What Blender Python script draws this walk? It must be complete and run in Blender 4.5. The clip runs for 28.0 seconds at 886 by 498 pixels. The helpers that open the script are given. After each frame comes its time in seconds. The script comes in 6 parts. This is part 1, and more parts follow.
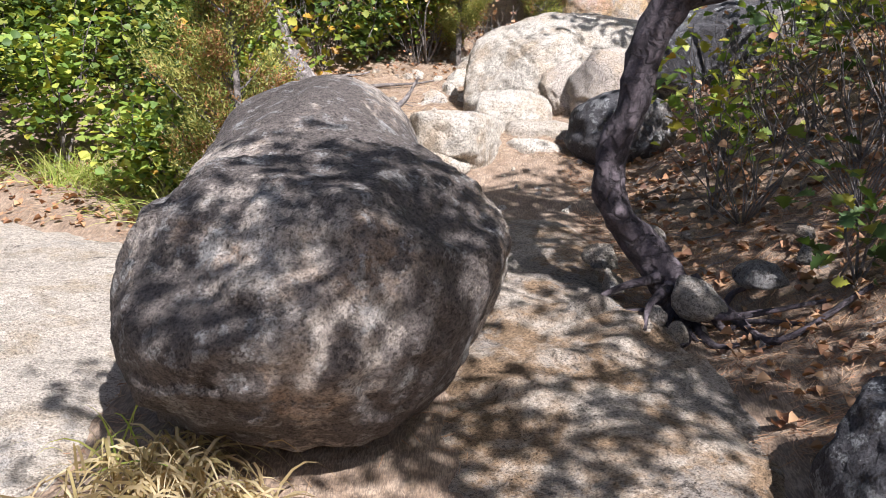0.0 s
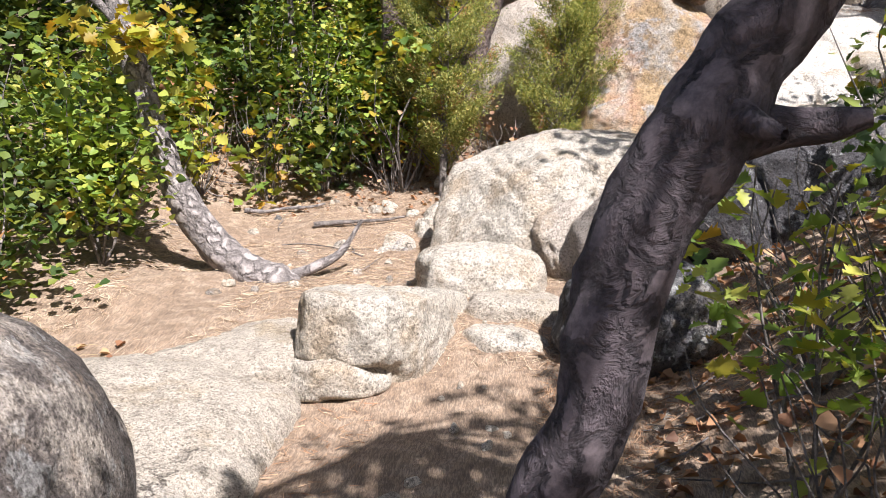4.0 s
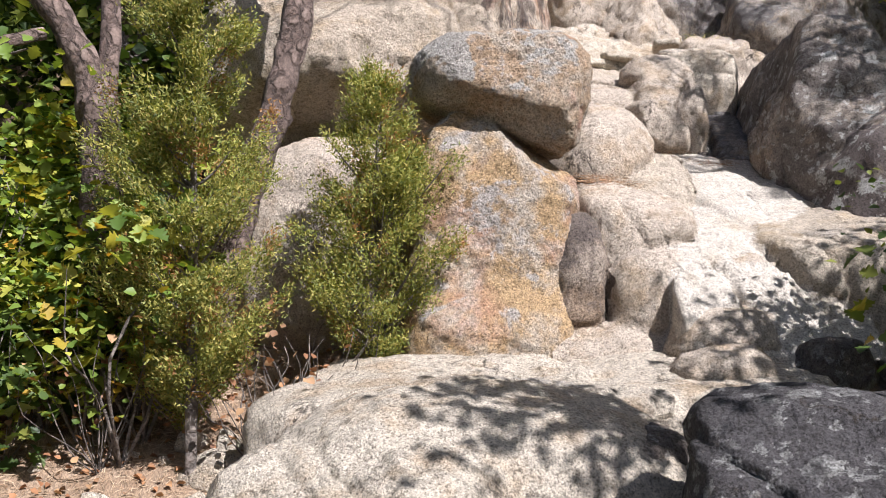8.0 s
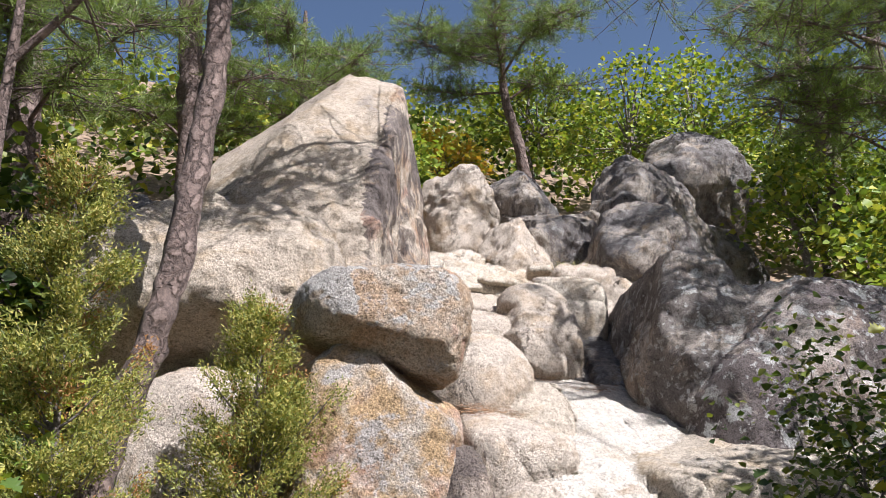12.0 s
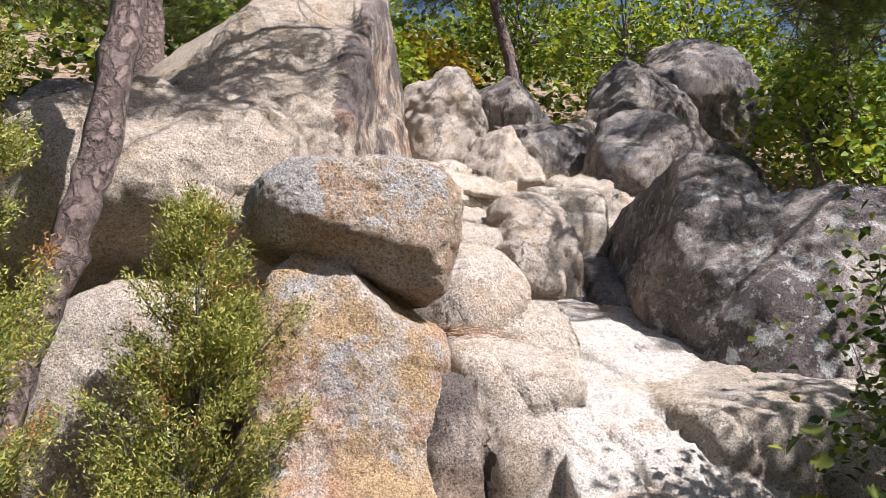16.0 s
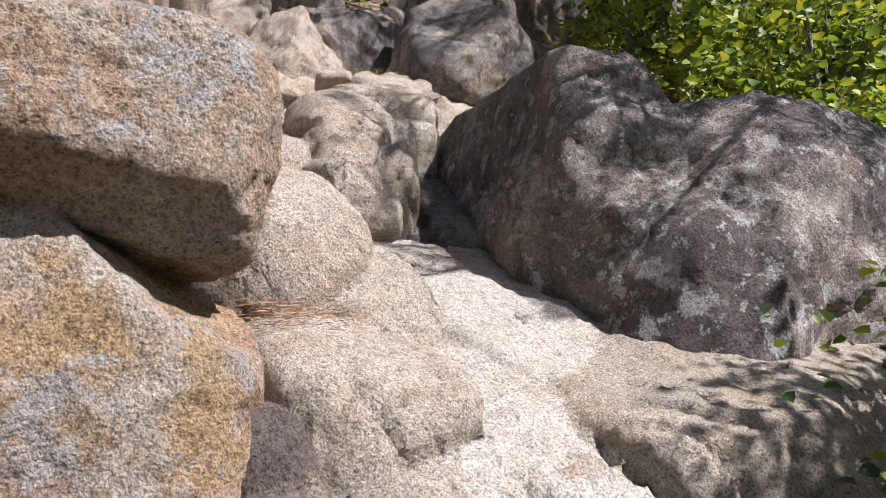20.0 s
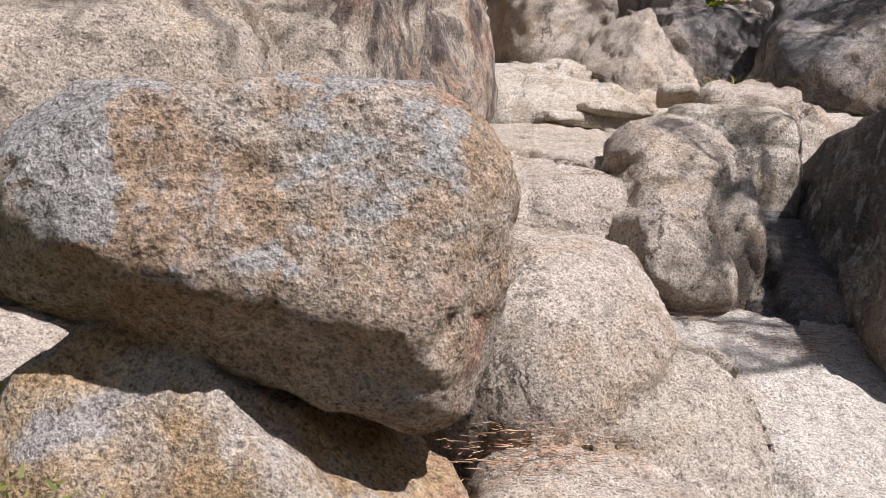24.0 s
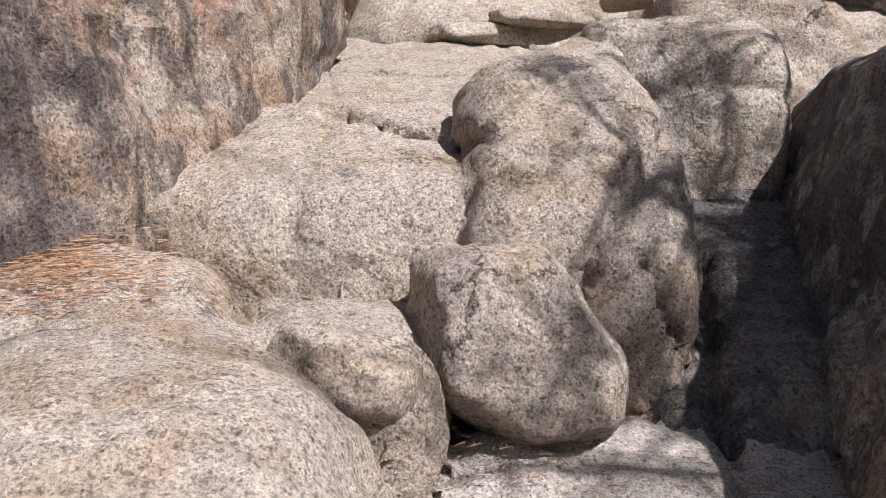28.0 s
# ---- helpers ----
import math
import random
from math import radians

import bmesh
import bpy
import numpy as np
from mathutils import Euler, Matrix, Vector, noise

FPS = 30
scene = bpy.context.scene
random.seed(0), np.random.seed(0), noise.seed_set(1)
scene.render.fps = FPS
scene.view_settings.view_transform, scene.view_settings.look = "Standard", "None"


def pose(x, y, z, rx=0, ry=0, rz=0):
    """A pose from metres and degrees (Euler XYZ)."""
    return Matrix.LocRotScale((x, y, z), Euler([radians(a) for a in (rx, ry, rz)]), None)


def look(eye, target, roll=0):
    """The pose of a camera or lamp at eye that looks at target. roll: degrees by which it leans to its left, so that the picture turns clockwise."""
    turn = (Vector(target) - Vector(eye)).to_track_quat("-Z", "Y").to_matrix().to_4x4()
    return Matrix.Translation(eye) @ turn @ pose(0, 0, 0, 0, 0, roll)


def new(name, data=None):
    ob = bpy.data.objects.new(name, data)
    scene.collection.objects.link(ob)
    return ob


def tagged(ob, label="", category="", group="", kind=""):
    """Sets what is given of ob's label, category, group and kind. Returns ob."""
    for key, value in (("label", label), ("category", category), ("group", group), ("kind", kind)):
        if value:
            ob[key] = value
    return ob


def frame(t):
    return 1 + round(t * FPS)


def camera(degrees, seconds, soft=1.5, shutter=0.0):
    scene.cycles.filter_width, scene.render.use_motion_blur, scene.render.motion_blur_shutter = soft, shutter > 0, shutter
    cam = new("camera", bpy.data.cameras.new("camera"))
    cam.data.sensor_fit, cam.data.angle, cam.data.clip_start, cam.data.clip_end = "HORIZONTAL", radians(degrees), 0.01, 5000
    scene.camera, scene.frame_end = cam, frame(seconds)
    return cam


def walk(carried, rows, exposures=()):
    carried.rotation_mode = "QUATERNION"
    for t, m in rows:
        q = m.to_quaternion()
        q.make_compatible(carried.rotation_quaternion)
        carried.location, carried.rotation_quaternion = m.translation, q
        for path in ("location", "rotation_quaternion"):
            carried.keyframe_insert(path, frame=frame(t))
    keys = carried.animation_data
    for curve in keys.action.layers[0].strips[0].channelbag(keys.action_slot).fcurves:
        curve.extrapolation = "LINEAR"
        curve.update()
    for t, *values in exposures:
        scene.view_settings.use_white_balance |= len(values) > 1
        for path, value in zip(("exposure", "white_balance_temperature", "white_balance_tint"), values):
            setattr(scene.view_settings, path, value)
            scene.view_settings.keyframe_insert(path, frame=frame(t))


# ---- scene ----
cam = camera(54.3, 28.0, soft=0.5)
PATH = [
    (0, (0.156, -0.013, 1.2), (0.11, 1.929, 0.722), 0.2),
    (0.5, (0.286, 0.223, 1.201), (0.243, 2.175, 0.768), 0.7),
    (1, (0.458, 0.451, 1.208), (0.386, 2.414, 0.828), -0.3),
    (1.5, (0.683, 0.735, 1.205), (0.533, 2.694, 0.83), 0.6),
    (2, (0.822, 0.971, 1.215), (0.633, 2.928, 0.848), 1.0),
    (2.5, (0.884, 1.353, 1.233), (0.663, 3.312, 0.895), 1.1),
    (4.5, (0.761, 3.103, 1.389), (0.619, 5.085, 1.162), -0.9),
    (5, (0.693, 3.637, 1.447), (0.631, 5.625, 1.232), -2.2),
    (5.5, (0.636, 4.098, 1.602), (0.666, 6.088, 1.396), -2.6),
    (6, (0.547, 4.479, 1.75), (0.7, 6.464, 1.553), -3.0),
    (6.5, (0.496, 4.733, 1.774), (0.719, 6.713, 1.603), -2.8),
    (7, (0.521, 5.073, 1.892), (0.781, 7.05, 1.734), -1.7),
    (7.5, (0.526, 5.297, 1.968), (0.839, 7.269, 1.864), -1.0),
    (8, (0.436, 5.54, 2.048), (0.857, 7.495, 2.04), -0.7),
    (8.5, (0.439, 5.65, 2.083), (0.96, 7.58, 2.15), -1.1),
    (9, (0.464, 5.676, 2.114), (1.041, 7.586, 2.248), -1.6),
    (9.5, (0.445, 5.609, 2.146), (1.031, 7.51, 2.344), -1.9),
    (10, (0.437, 5.583, 2.151), (1.034, 7.474, 2.413), -1.9),
    (10.5, (0.441, 5.546, 2.172), (1.063, 7.414, 2.519), -1.9),
    (11, (0.426, 5.516, 2.196), (1.078, 7.356, 2.633), -1.8),
    (11.5, (0.415, 5.526, 2.189), (1.089, 7.35, 2.657), -1.8),
    (12, (0.406, 5.545, 2.181), (1.087, 7.366, 2.649), -1.7),
    (12.5, (0.396, 5.553, 2.18), (1.075, 7.378, 2.64), -1.6),
    (14.5, (0.526, 5.759, 2.144), (1.223, 7.59, 2.548), -1.9),
    (15, (0.635, 5.92, 2.225), (1.314, 7.767, 2.581), -1.7),
    (15.5, (0.667, 6.067, 2.208), (1.341, 7.923, 2.523), -1.6),
    (16, (0.724, 6.466, 2.217), (1.454, 8.304, 2.515), -1.4),
    (16.5, (0.799, 6.769, 2.24), (1.601, 8.581, 2.511), -1.3),
    (17, (0.939, 7.076, 2.208), (1.794, 8.867, 2.453), -1.6),
    (17.5, (1.131, 7.332, 2.419), (2.05, 9.096, 2.624), -2.0),
    (18, (1.151, 7.462, 2.458), (2.131, 9.196, 2.633), -2.0),
    (18.5, (1.128, 7.662, 2.521), (2.177, 9.358, 2.669), -2.4),
    (19, (1.202, 7.83, 2.533), (2.303, 9.495, 2.658), -2.8),
    (19.5, (1.276, 8.019, 2.529), (2.419, 9.657, 2.626), -2.6),
    (20, (1.317, 8.319, 2.601), (2.523, 9.914, 2.663), -2.5),
    (20.5, (1.477, 8.445, 2.626), (2.716, 10.014, 2.672), -2.9),
    (21, (1.783, 8.615, 2.674), (2.908, 10.267, 2.72), -1.5),
    (21.5, (1.906, 8.797, 2.893), (2.675, 10.642, 2.835), 1.5),
    (22, (1.943, 8.908, 2.942), (2.506, 10.827, 2.896), 0.8),
    (22.5, (1.922, 8.86, 2.971), (2.388, 10.805, 2.999), -0.3),
    (24.5, (1.993, 8.933, 2.981), (2.441, 10.881, 3.04), 0.4),
    (25, (2.142, 9.204, 3.135), (2.653, 11.138, 3.143), 0.1),
    (25.5, (2.259, 9.299, 3.281), (2.824, 11.214, 3.163), -0.6),
    (26, (2.463, 9.405, 3.271), (2.975, 11.334, 3.135), -1.3),
    (26.5, (2.799, 9.573, 3.356), (3.276, 11.51, 3.207), -2.5),
    (27, (2.982, 9.8, 3.341), (3.473, 11.731, 3.171), -2.2),
    (27.5, (3.095, 10.141, 3.496), (3.526, 12.082, 3.277), -1.1),
    (28, (3.294, 10.434, 3.502), (3.658, 12.389, 3.295), -1.1),
]
walk(cam, [(t, look(eye, target, roll)) for t, eye, target, roll in PATH],
     exposures=[(0, 1.1, 5750, 15), (2.0, 1.35, 5850, 15), (4.5, 1.05, 5950, 15), (6.0, 0.85, 6000, 16), (9.0, 0.92, 6000, 16), (12, 0.98, 5900, 15), (18, 0.9, 6000, 18), (22, 0.58, 6000, 18), (28, 0.58, 6000, 19)])


# ---- world, sun, exposure ----
SUN_ELEV, SUN_AZ = 50.0, 33.0
sun_dir = Vector((math.sin(radians(SUN_AZ)) * math.cos(radians(SUN_ELEV)), -math.cos(radians(SUN_AZ)) * math.cos(radians(SUN_ELEV)), math.sin(radians(SUN_ELEV))))
world = bpy.data.worlds.new("world")
scene.world = world
world.use_nodes = True
wn = world.node_tree
sky = wn.nodes.new("ShaderNodeTexSky")
sky.sky_type = "NISHITA"
sky.sun_disc = False
sky.dust_density = 2.0
sky.sun_elevation = radians(SUN_ELEV)
sky.sun_rotation = radians(180 - SUN_AZ)
wn.links.new(sky.outputs[0], wn.nodes["Background"].inputs[0])
wn.nodes["Background"].inputs[1].default_value = 0.05
sun = new("sun", bpy.data.lights.new("sun", "SUN"))
sun.data.energy, sun.data.angle, sun.data.color = 5.0, radians(0.53), (1.0, 0.965, 0.91)
sun.matrix_world = look((0, 0, 30), tuple(Vector((0, 0, 30)) - sun_dir))


# ---- materials ----
def nodes_of(name):
    m = bpy.data.materials.new(name)
    m.use_nodes = True
    return m, m.node_tree.nodes, m.node_tree.links, m.node_tree.nodes["Principled BSDF"]


def ramp(n, stops):
    r = n.new("ShaderNodeValToRGB")
    while len(r.color_ramp.elements) < len(stops):
        r.color_ramp.elements.new(0.5)
    for e, (p, c) in zip(r.color_ramp.elements, stops):
        e.position = p
        e.color = (*c, 1) if len(c) == 3 else c
    return r


def noise_tex(n, l, vec, scale, detail=4, rough=0.55, distort=0.0):
    t = n.new("ShaderNodeTexNoise")
    t.inputs["Scale"].default_value, t.inputs["Detail"].default_value = scale, detail
    t.inputs["Roughness"].default_value, t.inputs["Distortion"].default_value = rough, distort
    l.new(vec, t.inputs["Vector"])
    return t


def mixed(n, l, fac, a, b, mode="MIX"):
    x = n.new("ShaderNodeMix")
    x.data_type, x.blend_type = "RGBA", mode
    for sock, v in ((x.inputs[0], fac), (x.inputs[6], a), (x.inputs[7], b)):
        if isinstance(v, (int, float)):
            sock.default_value = v
        elif isinstance(v, tuple):
            sock.default_value = (*v, 1)
        else:
            l.new(v, sock)
    return x.outputs[2]


def bumped(n, l, p, height, strength, distance, normal=None):
    b = n.new("ShaderNodeBump")
    b.inputs["Strength"].default_value, b.inputs["Distance"].default_value = strength, distance
    l.new(height, b.inputs["Height"])
    if normal:
        l.new(normal, b.inputs["Normal"])
    l.new(b.outputs[0], p.inputs["Normal"])
    return b.outputs[0]


def coords(n, l, scale=(1, 1, 1)):
    g = n.new("ShaderNodeNewGeometry")
    if scale == (1, 1, 1):
        return g.outputs["Position"]
    v = n.new("ShaderNodeVectorMath")
    v.operation = "MULTIPLY"
    v.inputs[1].default_value = scale
    l.new(g.outputs["Position"], v.inputs[0])
    return v.outputs[0]


def granite(name, pale, warm, grey, warm_at=0.55, grey_at=0.5, streak=0.0, lichen=0.0, red=0.0, coarse=1.0, streak_at=0.5, coat=None, joints=0.8, relief=0.09, pitted=1.0):
    """Weathered granite: feldspar and mica crystals, warm iron stain, dark weathering crust, run-off streaks,
    lichen rosettes and, with coat = (colour, amount), a thin grey lichen film with ragged edges."""
    m, n, l, p = nodes_of(name)
    pale, warm, grey = (tuple(0.8 * v for v in tone) for tone in (pale, warm, grey))
    pos = coords(n, l)
    big = noise_tex(n, l, pos, 1.3, 6, 0.62, 0.4)
    mid = noise_tex(n, l, pos, 3.1, 8, 0.66, 0.3)
    fine = noise_tex(n, l, pos, 20, 6, 0.68)
    pits = noise_tex(n, l, pos, 62 / coarse, 3, 0.62)
    grain = noise_tex(n, l, pos, 150 / coarse, 3, 0.8)
    flake = noise_tex(n, l, pos, 5.5, 10, 0.70, 0.8)
    crystal = n.new("ShaderNodeTexVoronoi")
    crystal.inputs["Scale"].default_value = 125 / coarse
    l.new(pos, crystal.inputs["Vector"])
    w = ramp(n, [(warm_at - 0.07, (0, 0, 0)), (warm_at + 0.07, (1, 1, 1))])
    l.new(mid.outputs[0], w.inputs[0])
    c = mixed(n, l, w.outputs[0], pale, warm)
    if red:
        rn = noise_tex(n, l, pos, 2.2, 6, 0.6)
        rr = ramp(n, [(0.62 - red * 0.1, (0, 0, 0)), (0.70, (0.75, 0.75, 0.75))])
        l.new(rn.outputs[0], rr.inputs[0])
        c = mixed(n, l, rr.outputs[0], c, (0.44, 0.22, 0.16))
    gadd = n.new("ShaderNodeMath")
    gadd.operation = "MULTIPLY_ADD"
    gadd.inputs[1].default_value = 0.4
    l.new(fine.outputs[0], gadd.inputs[0])
    l.new(big.outputs[0], gadd.inputs[2])
    g = ramp(n, [(grey_at + 0.14, (0, 0, 0)), (grey_at + 0.22, (1, 1, 1))])
    l.new(gadd.outputs[0], g.inputs[0])
    c = mixed(n, l, g.outputs[0], c, grey)
    if coat:
        cn = noise_tex(n, l, pos, 2.1, 9, 0.56, 0.6)
        up = n.new("ShaderNodeSeparateXYZ")
        l.new(n.new("ShaderNodeNewGeometry").outputs["Normal"], up.inputs[0])
        ca = n.new("ShaderNodeMath")
        ca.operation = "MULTIPLY_ADD"
        ca.inputs[1].default_value = 0.16
        l.new(up.outputs[2], ca.inputs[0])
        l.new(cn.outputs[0], ca.inputs[2])
        cm = ramp(n, [(0.66 - coat[1], (0, 0, 0)), (0.69 - coat[1], (0.85, 0.85, 0.85))])
        l.new(ca.outputs[0], cm.inputs[0])
        c = mixed(n, l, cm.outputs[0], c, coat[0])
    if streak:
        sv = coords(n, l, (7, 7, 2.4))
        sn = noise_tex(n, l, sv, 1.0, 7, 0.7)
        sr = ramp(n, [(streak_at, (0, 0, 0)), (streak_at + 0.10, (streak, streak, streak))])
        l.new(sn.outputs[0], sr.inputs[0])
        steep = n.new("ShaderNodeSeparateXYZ")
        l.new(n.new("ShaderNodeNewGeometry").outputs["True Normal"], steep.inputs[0])
        st = ramp(n, [(0.40, (1, 1, 1)), (0.75, (0.15, 0.15, 0.15))])
        l.new(steep.outputs[2], st.inputs[0])
        sfac = mixed(n, l, 1.0, sr.outputs[0], st.outputs[0], "MULTIPLY")
        c = mixed(n, l, sfac, c, (0.10, 0.078, 0.07))
    if lichen:
        dv = n.new("ShaderNodeVectorMath")
        dv.operation = "MULTIPLY_ADD"
        dv.inputs[1].default_value = (0.16, 0.16, 0.16)
        l.new(fine.outputs[1], dv.inputs[0])
        l.new(pos, dv.inputs[2])
        where = ramp(n, [(0.40, (0, 0, 0)), (0.50, (1, 1, 1))])
        l.new(mid.outputs[0], where.inputs[0])
        for size in (5.0, 13.0):
            lv = n.new("ShaderNodeTexVoronoi")
            lv.inputs["Scale"].default_value = size
            l.new(dv.outputs[0], lv.inputs["Vector"])
            lr = ramp(n, [(0.27, (lichen, lichen, lichen)), (0.32, (0, 0, 0))])
            l.new(lv.outputs["Distance"], lr.inputs[0])
            c = mixed(n, l, mixed(n, l, 1.0, lr.outputs[0], where.outputs[0], "MULTIPLY"), c, (0.60, 0.60, 0.57))
    # hairline joints, broken up
    jv = n.new("ShaderNodeTexVoronoi")
    jv.feature = "DISTANCE_TO_EDGE"
    jv.inputs["Scale"].default_value = 1.15
    jd = n.new("ShaderNodeVectorMath")
    jd.operation = "MULTIPLY_ADD"
    jd.inputs[1].default_value = (0.5, 0.5, 0.5)
    l.new(mid.outputs[1], jd.inputs[0])
    l.new(pos, jd.inputs[2])
    l.new(jd.outputs[0], jv.inputs["Vector"])
    jr = ramp(n, [(0.003, (1, 1, 1)), (0.011, (0, 0, 0))])
    l.new(jv.outputs["Distance"], jr.inputs[0])
    jm = ramp(n, [(0.50, (0, 0, 0)), (0.60, (joints, joints, joints))])
    l.new(big.outputs[0], jm.inputs[0])
    joint = mixed(n, l, 1.0, jr.outputs[0], jm.outputs[0], "MULTIPLY")
    c = mixed(n, l, joint, c, (0.07, 0.055, 0.045))
    # crystals: pale feldspar and black mica on the mean colour
    cr = ramp(n, [(0.0, (0.45, 0.43, 0.42)), (0.16, (0.55, 0.53, 0.51)), (0.24, (0.94, 0.93, 0.92)), (0.62, (1.08, 1.07, 1.05)), (1.0, (1.30, 1.29, 1.27))])
    l.new(crystal.outputs["Color"], cr.inputs[0])
    c = mixed(n, l, 0.85, c, cr.outputs[0], "MULTIPLY")
    worn = ramp(n, [(0.32, (0.62, 0.6, 0.58)), (0.5, (1, 1, 1)), (0.68, (1.22, 1.22, 1.22))])
    l.new(fine.outputs[0], worn.inputs[0])
    c = mixed(n, l, 0.75, c, worn.outputs[0], "MULTIPLY")
    dirt = ramp(n, [(0.34, (0.45, 0.43, 0.41)), (0.45, (1, 1, 1)), (0.66, (1.22, 1.22, 1.22))])
    l.new(pits.outputs[0], dirt.inputs[0])
    c = mixed(n, l, 0.8, c, dirt.outputs[0], "MULTIPLY")
    mica = ramp(n, [(0.37, (0.42, 0.40, 0.39)), (0.47, (1, 1, 1)), (0.62, (1.22, 1.22, 1.22))])
    l.new(grain.outputs[0], mica.inputs[0])
    c = mixed(n, l, 0.8, c, mica.outputs[0], "MULTIPLY")
    l.new(c, p.inputs["Base Color"])
    p.inputs["Roughness"].default_value = 0.86
    p.inputs["Specular IOR Level"].default_value = 0.3
    b0 = bumped(n, l, p, mixed(n, l, 1.0, (1.0, 1.0, 1.0), joint, "SUBTRACT"), 0.8, 0.02)
    bf = bumped(n, l, p, flake.outputs[0], 0.9, relief, b0)
    b1 = bumped(n, l, p, fine.outputs[0], 0.9, 0.03 * coarse, bf)
    b2 = bumped(n, l, p, pits.outputs[0], 1.0, 0.022 * coarse * pitted, b1)
    bumped(n, l, p, grain.outputs[0], 0.8, 0.006 * coarse, b2)
    return m


G_GREY = granite("granite_grey_crust", (0.62, 0.53, 0.44), (0.44, 0.32, 0.23), (0.18, 0.150, 0.13), 0.55, 0.45, 0.3, 0.25, coarse=1.0, relief=0.06)
G_PALE = granite("granite_pale", (0.71, 0.63, 0.52), (0.59, 0.47, 0.34), (0.47, 0.43, 0.39), 0.57, 0.68, relief=0.07)
G_WORN = granite("granite_worn_path", (0.66, 0.57, 0.46), (0.55, 0.44, 0.31), (0.46, 0.41, 0.35), 0.6, 0.67, coarse=0.8)
G_PATH = granite("granite_path_stained", (0.57, 0.48, 0.38), (0.36, 0.24, 0.14), (0.33, 0.28, 0.23), 0.50, 0.58, coarse=0.9, relief=0.05)
G_PILLAR = granite("granite_ochre_pillar", (0.66, 0.57, 0.47), (0.62, 0.43, 0.24), (0.52, 0.47, 0.43), 0.48, 0.62, red=1.2, coarse=1.0, coat=((0.44, 0.41, 0.385), 0.0), joints=0.3, pitted=1.5)
G_CAP = granite("granite_cap", (0.62, 0.53, 0.43), (0.56, 0.40, 0.265), (0.44, 0.42, 0.41), 0.49, 0.66, coarse=1.1, red=0.3, coat=((0.44, 0.425, 0.40), 0.045), joints=0.0, pitted=2.2)
G_PATCH = granite("granite_grey_patched", (0.62, 0.54, 0.47), (0.45, 0.345, 0.28), (0.21, 0.175, 0.165), 0.56, 0.51, 0.4, 0.7, streak_at=0.48)
G_TROD = granite("granite_trodden_white", (0.76, 0.69, 0.60), (0.66, 0.56, 0.44), (0.58, 0.52, 0.45), 0.62, 0.72, coarse=0.8, relief=0.05)
# brown of the fissured rock, darkened to paint in the buttress's shaded side
G_FISS = granite("granite_fissured_shaded", (0.46, 0.38, 0.31), (0.38, 0.28, 0.20), (0.19, 0.155, 0.135), 0.5, 0.50, 0.6)
G_CLIFF = granite("granite_cliff", (0.67, 0.575, 0.475), (0.56, 0.435, 0.31), (0.43, 0.37, 0.32), 0.56, 0.67, coarse=0.9, relief=0.07)
G_SLAB = granite("granite_leaning_slab", (0.64, 0.54, 0.43), (0.54, 0.42, 0.29), (0.44, 0.38, 0.33), 0.56, 0.66)
G_WALL = granite("granite_stained_wall", (0.66, 0.56, 0.45), (0.54, 0.37, 0.24), (0.24, 0.20, 0.18), 0.54, 0.54, 0.8, red=0.8, streak_at=0.47)
G_FLANK = granite("granite_algae_dark", (0.62, 0.54, 0.46), (0.46, 0.37, 0.29), (0.28, 0.245, 0.22), 0.54, 0.51, 0.7, 0.6, streak_at=0.49)
G_STREAK = granite("granite_streaked", (0.54, 0.47, 0.40), (0.45, 0.35, 0.25), (0.22, 0.20, 0.19), 0.56, 0.50, 0.8, 0.2)
G_DARK = granite("granite_dark_lichen", (0.34, 0.30, 0.26), (0.30, 0.235, 0.18), (0.115, 0.107, 0.11), 0.54, 0.43, 0.3, 0.3)


def soil():
    m, n, l, p = nodes_of("needle_strewn_soil")
    pos = coords(n, l)
    a = noise_tex(n, l, pos, 1.1, 5, 0.6)
    b = noise_tex(n, l, pos, 9, 6, 0.7)
    c = noise_tex(n, l, pos, 70, 4, 0.7)
    r = ramp(n, [(0.36, (0.14, 0.095, 0.06)), (0.49, (0.28, 0.21, 0.145)), (0.66, (0.48, 0.395, 0.295))])
    l.new(b.outputs[0], r.inputs[0])
    col = mixed(n, l, a.outputs[0], r.outputs[0], (0.31, 0.225, 0.155))
    sv = coords(n, l, (130, 22, 60))
    s = noise_tex(n, l, sv, 1, 2, 0.5, 1.2)
    sr = ramp(n, [(0.4, (0.45, 0.4, 0.38)), (0.62, (1.2, 1.1, 1.0))])
    l.new(s.outputs[0], sr.inputs[0])
    col = mixed(n, l, 0.7, col, sr.outputs[0], "MULTIPLY")
    l.new(col, p.inputs["Base Color"])
    p.inputs["Roughness"].default_value = 0.95
    h = bumped(n, l, p, b.outputs[0], 0.7, 0.04)
    bumped(n, l, p, c.outputs[0], 0.7, 0.012, h)
    return m


